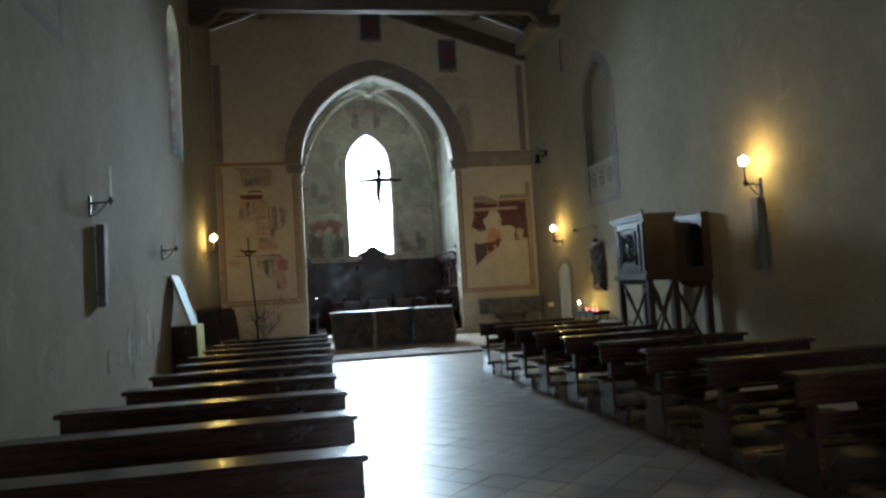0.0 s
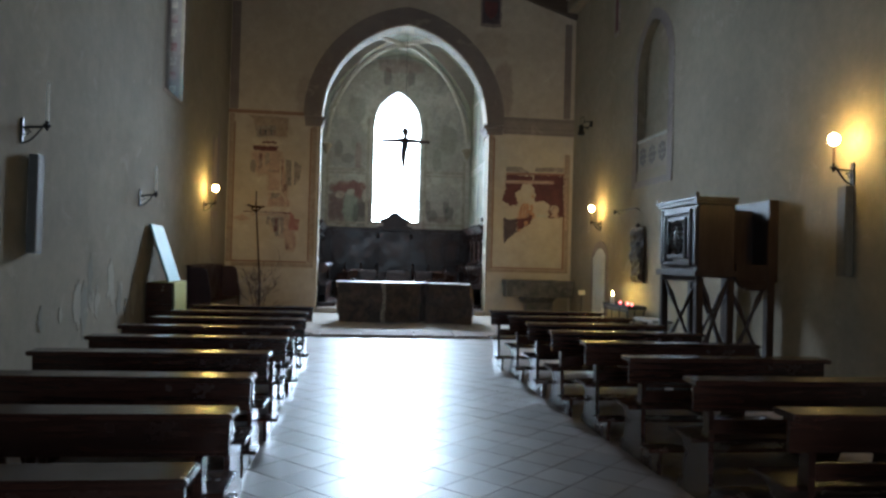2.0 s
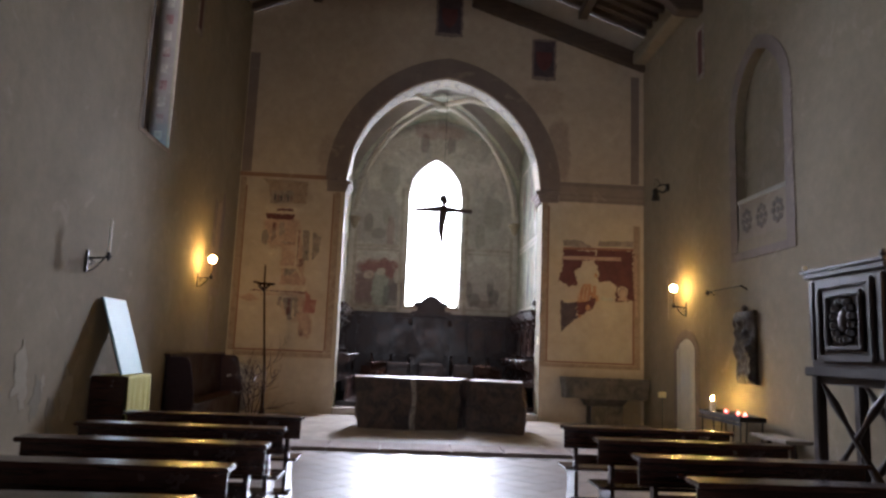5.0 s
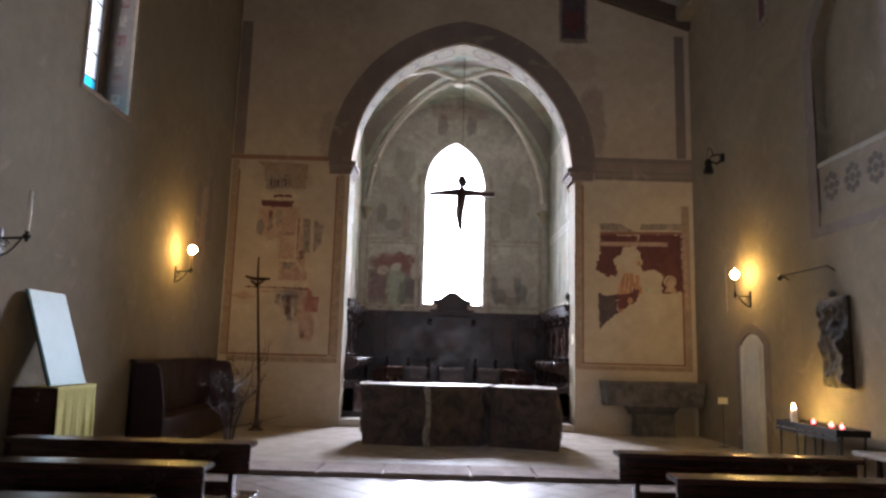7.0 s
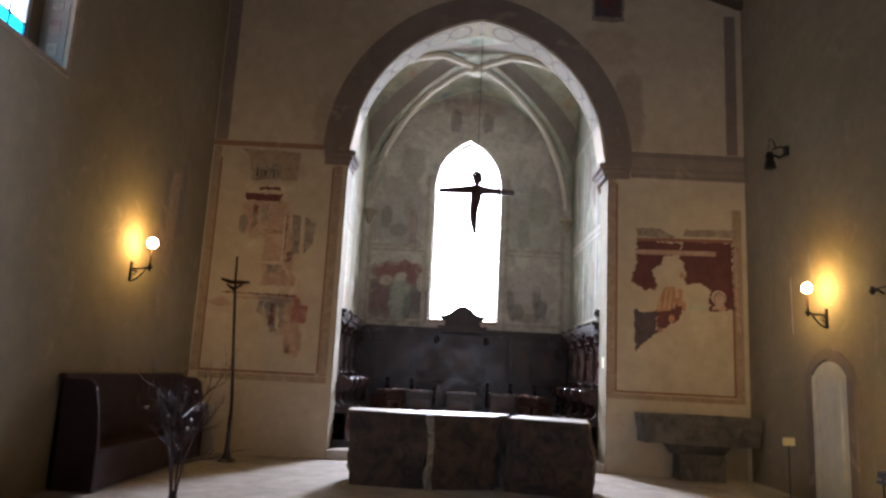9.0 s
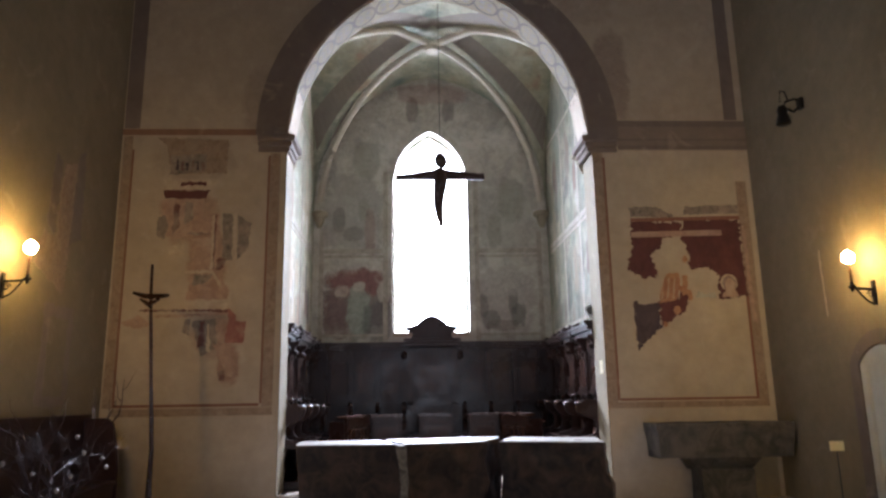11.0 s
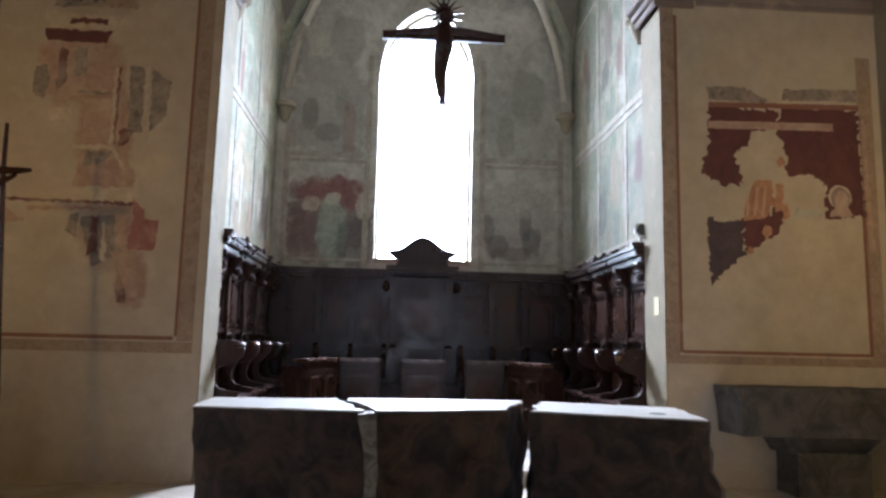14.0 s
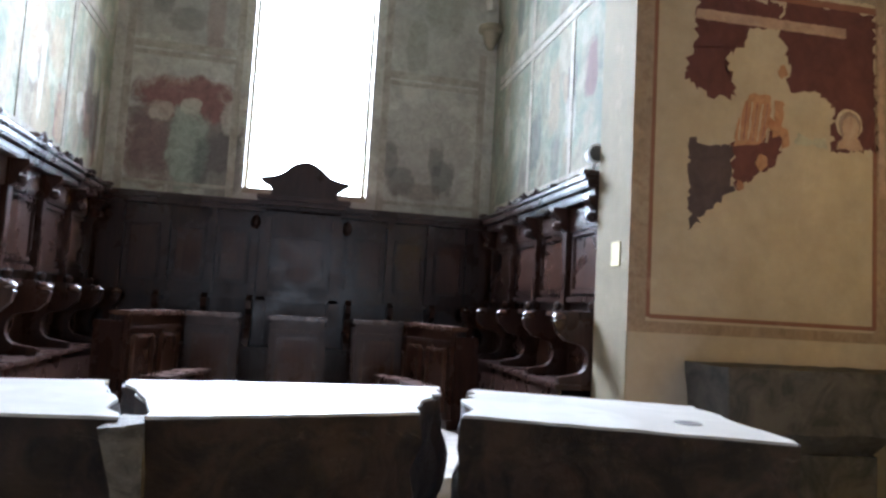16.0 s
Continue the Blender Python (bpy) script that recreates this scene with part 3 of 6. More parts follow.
for z0, z1, o in ((1.52, 1.62, 0.03), (2.60, 2.66, 0.02), (2.66, 2.70, 0.05)):
    part("moulding", Geo().box(-o, -o, z0, 0.62, 1.33 + o, z1), "pulpit", pul, bevel=0.012)

# the pulpit's remaining parts
for y0, y1 in ((0.06, 0.13), (1.20, 1.27)):
    part("pilaster_strip", Geo().box(-0.004, y0, 1.70, 0.035, y1, 2.56), "pulpit", pul, bevel=0.008)


def ring_frame(geo, x0, x1, y0, y1, z0, z1, w):
    """A rectangular frame lying in a plane of constant x."""
    geo.box(x0, y0, z0, x1, y1, z0 + w).box(x0, y0, z1 - w, x1, y1, z1)
    return geo.box(x0, y0, z0 + w, x1, y0 + w, z1 - w).box(x0, y1 - w, z0 + w, x1, y1, z1 - w)


part("outer_panel_frame", ring_frame(Geo(), -0.02, 0.032, 0.20, 1.13, 1.68, 2.54, 0.07), "pulpit", pul, bevel=0.014)
part("inner_panel_frame", ring_frame(Geo(), -0.028, 0.031, 0.36, 0.97, 1.80, 2.42, 0.05), "pulpit", pul, bevel=0.014)
em = Geo()
for k in range(14):
    a = 2 * math.pi * k / 14
    em.lathe([(0.012, -0.05), (0.045, -0.03), (0.05, 0), (0.045, 0.03), (0.012, 0.05)], (0.0, 0.665 + 0.15 * math.sin(a), 2.11 + 0.21 * math.cos(a)), 8)
part("carved_wreath", em, "pulpit", pul, "carved scrollwork cartouche", smooth=True)
sh = Geo()
sh.sheet([[(0.03 - 0.07 * math.sqrt(max(0, 1 - r * r)), 0.665 + 0.10 * r * math.cos(a), 2.11 + 0.16 * r * math.sin(a)) for a in spread(0, 2 * math.pi, 20)] for r in spread(0.02, 1, 6)])
part("carved_shield", sh, "pulpit", pul, "smooth oval boss", smooth=True)
part("finial", Geo().lathe([(0.02, 0), (0.035, 0.02), (0.03, 0.05), (0.008, 0.07)], (-0.02, -0.02, 2.70), 10), "pulpit", pul)
part("finial", Geo().lathe([(0.02, 0), (0.03, 0.02), (0.025, 0.05), (0.008, 0.06)], (-0.02, 1.30, 2.70), 10), "wax", pul, "small pale knob")
part("floor_board", Geo().box(0.62, 0.0, 1.50, 1.26, 1.34, 1.58), "pulpit", pul)
part("entry_side", Geo().prism([(0.62, 1.58), (1.22, 1.58), (1.22, 2.69), (0.62, 2.52)], "y", 1.24, 1.28), "pulpit", pul)
# added panel that closes the bay, standing in for the shaded interior
part("inner_panel", Geo().box(0.62, 0.62, 1.58, 1.22, 0.65, 2.56), "pulpit", pul)
part("back_board", Geo().box(1.22, 0.0, 1.46, 1.27, 1.34, 2.69), "pulpit", pul, bevel=0.008)
part("back_post", Geo().box(1.10, 1.22, 0.004, 1.218, 1.34, 2.60), "pulpit", pul, bevel=0.01)
part("skirt_rail", Geo().prism([(0.60, 1.50), (1.26, 1.50), (1.20, 1.40), (1.05, 1.34), (0.80, 1.34), (0.66, 1.40)], "y", 0.0, 0.05), "pulpit", pul, bevel=0.01)
part("back_post", Geo().box(1.10, -0.02, 0.004, 1.218, 0.10, 2.69), "pulpit", pul, bevel=0.01)
part("front_rail", Geo().box(0.62, 0.0, 1.58, 1.10, 0.04, 1.72), "pulpit", pul)
legs = [(0.02, 0.02), (0.02, 1.20), (0.50, 0.02), (0.50, 1.20)]
for x, y in legs:
    part("leg", Geo().box(x, y, 0, x + 0.11, y + 0.11, 1.52), "pulpit", pul, bevel=0.012)
for z in (0.05, 1.44):
    part("stretcher", Geo().box(0.05, 0.13, z, 0.10, 1.2, z + 0.08), "pulpit", pul)


def brace(p, q, r=0.042):
    """A turned brace, swelling about its thirds."""
    P, Q = Vector(p), Vector(q)
    ts = (0, 0.05, 0.12, 0.2, 0.3, 0.38, 0.46, 0.54, 0.62, 0.7, 0.8, 0.88, 0.95, 1)
    rs = (0.6, 0.7, 1.0, 1.35, 1.0, 0.7, 0.9, 0.9, 0.7, 1.0, 1.35, 1.0, 0.7, 0.6)
    return Geo().tube([P.lerp(Q, t) for t in ts], [r * k for k in rs], 10)


for p, q in (((0.075, 0.13, 0.34), (0.075, 1.2, 1.46)), ((0.085, 0.13, 1.46), (0.085, 1.2, 0.34)), ((0.13, 0.07, 0.34), (0.5, 0.07, 1.46)), ((0.13, 0.085, 1.46), (0.5, 0.085, 0.34)),
             ((0.61, 0.07, 0.30), (1.10, 0.07, 1.42)), ((0.61, 0.085, 1.30), (1.10, 0.085, 0.22)), ((0.56, 0.13, 0.34), (0.56, 1.2, 1.46)), ((0.565, 0.13, 1.46), (0.565, 1.2, 0.34))):
    part("brace", brace(p, q, 0.034), "pulpit", pul, smooth=True)

# ---- painted decoration of the front wall ----
M["panel_ground"] = plaster("panel_ground", (0.47, 0.40, 0.295), (0.40, 0.335, 0.245), (0.52, 0.455, 0.35), 0.35)
M["dark_red"] = fresco("dark_red_fresco", [(0.2, (0.075, 0.028, 0.030)), (0.6, (0.115, 0.040, 0.038)), (0.85, (0.16, 0.062, 0.05))], 2.0, (0.36, 0.24, 0.17), (0.66, 0.75))
M["dark_blue"] = fresco("dark_blue_fresco", [(0.2, (0.045, 0.035, 0.045)), (0.7, (0.085, 0.06, 0.065))], 2.5, (0.22, 0.16, 0.13), (0.66, 0.76))
M["pink"] = fresco("pink_fresco", [(0.25, (0.31, 0.20, 0.15)), (0.5, (0.40, 0.28, 0.21)), (0.75, (0.27, 0.17, 0.13))], 3.0, (0.46, 0.37, 0.28), (0.53, 0.68))
M["red"] = fresco("bright_red_fresco", [(0.25, (0.28, 0.10, 0.075)), (0.75, (0.22, 0.08, 0.06))], 3.0, (0.42, 0.29, 0.21), (0.5, 0.66))
M["orange"] = fresco("orange_fresco", [(0.25, (0.32, 0.13, 0.07)), (0.5, (0.42, 0.24, 0.13)), (0.75, (0.22, 0.08, 0.05))], 6.0, (0.5, 0.38, 0.25), (0.66, 0.76))
M["grey_fresco"] = fresco("grey_fresco", [(0.3, (0.14, 0.12, 0.105)), (0.5, (0.25, 0.21, 0.17)), (0.7, (0.12, 0.10, 0.09))], 9.0, (0.40, 0.33, 0.255), (0.48, 0.66))
M["cream"] = fresco("cream_fresco", [(0.3, (0.50, 0.42, 0.31)), (0.7, (0.42, 0.33, 0.24))], 4.0, (0.55, 0.48, 0.37), (0.55, 0.66))
M["green_fresco"] = fresco("green_fresco", [(0.3, (0.17, 0.18, 0.14)), (0.55, (0.27, 0.27, 0.21)), (0.75, (0.17, 0.15, 0.12))], 3.0, (0.44, 0.42, 0.34), (0.46, 0.66))
M["dim_red"] = fresco("dim_red_fresco", [(0.25, (0.17, 0.07, 0.06)), (0.75, (0.12, 0.06, 0.05))], 3.0, (0.32, 0.28, 0.23), (0.46, 0.64))
M["worn_red"] = fresco("worn_red_fresco", [(0.25, (0.25, 0.10, 0.085)), (0.7, (0.32, 0.15, 0.12))], 4.0, (0.40, 0.30, 0.23), (0.5, 0.68))
M["border"] = fresco("painted_border", [(0.3, (0.26, 0.195, 0.14)), (0.5, (0.31, 0.235, 0.165)), (0.7, (0.235, 0.16, 0.115))], 12.0, (0.34, 0.27, 0.195), (0.56, 0.66))


def rough_outline(pts, amp, seed, step=0.035):
    rnd, out = random.Random(seed), []
    for (x0, z0), (x1, z1) in zip(pts, pts[1:] + pts[:1]):
        n = max(1, int(math.hypot(x1 - x0, z1 - z0) / step))
        for i in range(n):
            t = i / n
            out.append((x0 + (x1 - x0) * t + rnd.uniform(-amp, amp), z0 + (z1 - z0) * t + rnd.uniform(-amp, amp)))
    return out


def patch(parent, name, mat, pts, proud=0.004, amp=0.014, axis="y", plane=None, label=""):
    at = YF if plane is None else plane
    pts = rough_outline(pts, amp, sum(map(ord, name)) % 7 + len(parent.children)) if amp else pts
    s = proud if at < 0 or axis == "x" and at < 2 else -proud
    return part(name, Geo().prism(pts, axis, at + s, at - s * 0.5), mat, parent, label)


def rect(x0, z0, x1, z1):
    return [(x0, z0), (x1, z0), (x1, z1), (x0, z1)]


def wall_art(name, label, category="wall painting"):
    return thing(name, (0, 0, 0), label, category)


# broad painted bands
def arch_line(centre, half, spring, rise, n):
    return [(centre + half * math.cos(math.pi * (1 - i / n)), arch(centre + half * math.cos(math.pi * (1 - i / n)), centre, half, spring, rise)) for i in range(n + 1)]


def arch_ring(geo, centre, half, spring, rise, inner, outer, axis, a, b, n=40):
    p, q = arch_line(centre, half + inner, spring, rise + inner, n), arch_line(centre, half + outer, spring, rise + outer, n)
    return geo.prism(p + q[::-1], axis, a, b)


setting("trim_arch_band", arch_ring(Geo(), CX, AH, AS + 0.03, AR, 0.0, 0.50, "y", YF - 0.02, YF), "grey_band", "dark grey painted band round the chancel arch")
lining = arch_ring(Geo(), CX, AH, AS, AR, -0.012, 0.004, "y", YF + 0.003, YF + TH)
lining.box(JL, YF + 0.003, PLAT, JL + 0.012, YF + TH, 5.36).box(JR - 0.012, YF + 0.003, PLAT, JR, YF + TH, 5.36)
setting("trim_arch_lining", lining, "lining", "pale plastered inside of the chancel arch")
# interlaced ring ornaments and leaves on the inside of the arch
circ, leaf = Geo(), Geo()
line = arch_line(CX, AH - 0.013, AS, AR - 0.013, 52)


def on_arch(i, along, across, lift):
    (x0, z0), (x1, z1), (xc, zc) = line[max(i - 1, 0)], line[min(i + 1, 52)], line[i]
    d = Vector((x1 - x0, 0, z1 - z0)).normalized()
    inward = Vector((-d.z, 0, d.x)) if Vector((-d.z, 0, d.x)).dot(Vector((CX - xc, 0, 6 - zc))) > 0 else Vector((d.z, 0, -d.x))
    bow = 0.5 * along * along / 3.2
    return tuple(Vector((xc, YF + 0.30 + across, zc)) + d * along + inward * (lift + bow))


for i in range(2, 51, 3):
    for a0, a1 in zip(spread(0, 2 * math.pi, 20), spread(0, 2 * math.pi, 20)[1:]):
        circ.add([on_arch(i, r * math.cos(a), r * math.sin(a), 0.008) for a, r in ((a0, 0.20), (a1, 0.20), (a1, 0.245), (a0, 0.245))], [(0, 1, 2, 3)])
    for k in range(4):
        c, w = 2 * math.pi * k / 4 + 0.785, 0.045
        pts = [(0.03, 0), (0.08, w), (0.13, 0.9 * w), (0.17, 0), (0.13, -0.9 * w), (0.08, -w)]
        leaf.add([on_arch(i, u * math.cos(c) - v * math.sin(c), u * math.sin(c) + v * math.cos(c), 0.011) for u, v in pts], [tuple(range(6))])
setting("trim_arch_rings", circ, "ring_paint", "painted rings on the inside of the arch")
setting("trim_arch_leaves", leaf, "vault_band", "faded painted leaves within the rings")

imp = Geo()
for s, x in ((-1, CX - AH), (1, CX + AH)):
    for o, z0, z1 in ((0.03, 5.36, 5.44), (0.07, 5.44, 5.52), (0.13, 5.52, 5.62)):
        if s < 0:
            imp.box(x - 0.45, YF - o, z0, x + o, YF + TH + 0.02, z1)
        else:
            imp.box(x - o, YF - o, z0, x + 0.45, YF + TH + 0.02, z1)
setting("trim_imposts", imp, "grey_band", "moulded stone imposts of the chancel arch", bevel=0.012)
setting("trim_grey_course", Geo().box(4.75, YF - 0.008, 5.40, XR, YF, 5.80), "faded_band", "faded grey-brown painted string course")
setting("trim_course_lines", Geo().box(4.75, YF - 0.014, 5.42, XR, YF - 0.008, 5.47).box(4.75, YF - 0.014, 5.56, XR, YF - 0.008, 5.59).box(4.72, YF - 0.016, 5.80, XR, YF, 5.90), "grey_band", "dark lines of the painted string course")
setting("trim_red_course", Geo().box(XL, YF - 0.008, 5.64, CX - AH - 0.5, YF, 5.74), "red_band", "faded red painted line")
setting("trim_corner_strips", Geo().box(XL + 0.02, YF - 0.006, 5.75, XL + 0.26, YF, 8.8).box(XR - 0.33, YF - 0.006, 5.92, XR - 0.12, YF, 8.75), "grey_band", "dark painted strips beside the corners")
setting("trim_gable_beam", Geo().prism([(2.4, 10.36), (XR, 8.86), (XR, 9.30), (2.4, 10.86)], "y", YF - 0.16, YF), "beam", "dark timber along the gable under the roof", bevel=0.02)
setting("trim_wall_plate", Geo().box(XR - 0.34, YB, 9.02, XR, YF - 0.16, 9.34), "wall", "plastered ledge under the roof edge", bevel=0.03)

for x0, z0, x1, z1 in ((1.49, 9.53, 2.19, 10.68), (3.98, 8.52, 4.61, 9.62)):
    w = wall_art("gable_painting", "dark framed heraldic field painted on the gable")
    patch(w, "frame", "grey_band", rect(x0, z0, x1, z1), 0.006, 0.02)
    patch(w, "field", "dark_blue", rect(x0 + 0.06, z0 + 0.1, x1 - 0.06, z1 - 0.06), 0.010, 0.02)
    cx, cz, r = (x0 + x1) / 2, z0 + 0.5, 0.2
    patch(w, "shield", "dark_red", [(cx - r, cz + 0.25), (cx + r, cz + 0.25), (cx + r, cz), (cx + 0.12, cz - 0.18), (cx, cz - 0.26), (cx - 0.12, cz - 0.18), (cx - r, cz)], 0.014, 0.008)

# painting fragments, right of the arch
w = wall_art("wall_painting", "damaged fresco with dark red ground and haloed figures")
bx0, bx1, bz0, bz1 = 4.48, 6.62, 1.46, 5.27
patch(w, "panel_ground", "panel_ground", rect(bx0 + 0.01, bz0 + 0.01, bx1 - 0.01, bz1), 0.002, 0.012)
patch(w, "border", "border", rect(bx0 - 0.16, bz0 - 0.12, bx0, bz1 + 0.1), 0.004, 0)
patch(w, "border", "border", rect(bx1, bz0 - 0.12, bx1 + 0.17, bz1 - 0.4), 0.004, 0)
patch(w, "border", "border", rect(bx0, bz0 - 0.12, bx1, bz0 - 0.03), 0.004, 0)
for r in (rect(bx0 + 0.0, bz0, bx0 + 0.035, bz1), rect(bx0 + 0.035, bz0 - 0.01, bx1, bz0 + 0.025), rect(bx1 - 0.02, bz0, bx1 + 0.02, 3.0)):
    patch(w, "red_line", "red_line", r, 0.007, 0)
patch(w, "ground", "dark_red", [(5.75, 4.26), (6.61, 4.24), (6.63, 3.61), (6.64, 3.0), (6.17, 2.98), (6.22, 3.32), (5.98, 3.47), (5.75, 3.43), (5.76, 3.7), (5.64, 3.95), (5.7, 4.16)], 0.004, 0.034)
patch(w, "ground", "dark_red", [(4.87, 4.21), (5.66, 4.2), (5.64, 3.97), (5.38, 3.93), (5.32, 3.74), (5.18, 3.7), (5.15, 3.58), (5.25, 3.33), (5.06, 3.29), (4.75, 3.42), (4.86, 3.79)], 0.004, 0.034)
patch(w, "robe", "dark_blue", [(4.84, 2.93), (5.2, 2.89), (5.22, 2.72), (5.22, 2.52), (4.99, 2.33), (4.84, 2.17), (4.84, 2.41)], 0.004, 0.034)
patch(w, "robe", "dark_red", [(5.22, 2.92), (5.5, 3.04), (5.71, 3.12), (5.66, 2.84), (5.43, 2.68), (5.24, 2.53)], 0.004, 0.03)
patch(w, "frieze", "grey_fresco", [(4.85, 4.44), (5.29, 4.45), (5.57, 4.31), (5.52, 4.27), (4.88, 4.29)])
patch(w, "frieze", "grey_fresco", [(5.76, 4.45), (6.62, 4.48), (6.62, 4.33), (5.73, 4.32)])
patch(w, "red_line", "red_line", [(4.87, 4.26), (6.62, 4.30), (6.62, 4.24), (4.87, 4.20)], 0.006, 0.004)
patch(w, "beam_stripe", "pink", [(4.86, 4.04), (6.31, 4.07), (6.31, 3.98), (4.85, 3.95)], 0.008, 0.004)
patch(w, "orange_robe", "orange", [(5.25, 3.13), (5.37, 3.37), (5.57, 3.39), (5.57, 3.17), (5.5, 2.96), (5.23, 2.92)], 0.008)
patch(w, "orange_robe", "orange", [(5.60, 3.02), (5.68, 3.05), (5.70, 3.35), (5.62, 3.35)], 0.008)
patch(w, "edge_strip", "pink", [(6.69, 4.15), (6.71, 3.04), (6.73, 2.6), (6.66, 2.6), (6.66, 3.0), (6.64, 4.15)], 0.009)
for x, z, r, ring in ((6.35, 3.22, 0.135, True), (5.48, 2.84, 0.11, False), (5.67, 3.64, 0.09, False), (5.28, 2.62, 0.07, False)):
    disc = [(x + r * math.cos(a), z + r * math.sin(a)) for a in spread(0, 2 * math.pi, 20)[:-1]]
    if ring:
        patch(w, "halo", "cream", disc, 0.010, 0.006)
        patch(w, "halo_ground", "dim_red", [(x + 0.84 * (p - x), z - 0.008 + 0.86 * (q - z)) for p, q in disc], 0.012, 0.006)
        patch(w, "hair", "pink", [(x + 0.01 + 0.62 * (p - x), z - 0.03 + 0.74 * (q - z)) for p, q in disc], 0.0135, 0.008)
    patch(w, "head", "pink" if ring else "orange", [(x + 0.01 + 0.48 * (p - x), z - 0.04 + 0.6 * (q - z)) for p, q in disc], 0.015, 0.010)
patch(w, "robe", "pink", [(6.24, 3.06), (6.3, 3.12), (6.42, 3.12), (6.5, 3.0), (6.22, 2.99)], 0.012)
for k in range(7):
    x = 5.27 + 0.043 * k
    patch(w, "robe_fold", "red" if k % 2 else "cream", [(x, 2.97), (x + 0.012, 2.97), (x + 0.035 + 0.006 * k, 3.3), (x + 0.022 + 0.006 * k, 3.3)], 0.011, 0.005)
patch(w, "arm", "orange", [(5.56, 3.2), (5.74, 3.1), (5.76, 2.96), (5.70, 2.94), (5.66, 3.06), (5.55, 3.1)], 0.0125)
patch(w, "green_patch", "green_fresco", [(5.8, 3.0), (6.15, 2.98), (6.1, 3.07), (5.95, 3.05), (5.85, 3.1)], 0.006)

# painting fragments, left of the arch
w = wall_art("wall_painting", "faded fresco fragments of a building and figures")
patch(w, "border", "border", rect(XL + 0.03, 1.45, XL + 0.17, 5.62), 0.004, 0)
patch(w, "border", "border", rect(CX - AH - 0.26, 1.45, CX - AH - 0.10, 5.34), 0.004, 0)
patch(w, "red_line", "red_line", rect(CX - AH - 0.29, 1.50, CX - AH - 0.26, 5.3), 0.006, 0)
patch(w, "border", "border", rect(XL + 0.17, 1.33, CX - AH - 0.10, 1.44), 0.004, 0)
patch(w, "red_line", "red_line", rect(XL + 0.17, 1.46, CX - AH - 0.30, 1.50), 0.006, 0)
patch(w, "red_line", "red_line", rect(XL + 0.17, 1.50, XL + 0.20, 5.4), 0.006, 0)
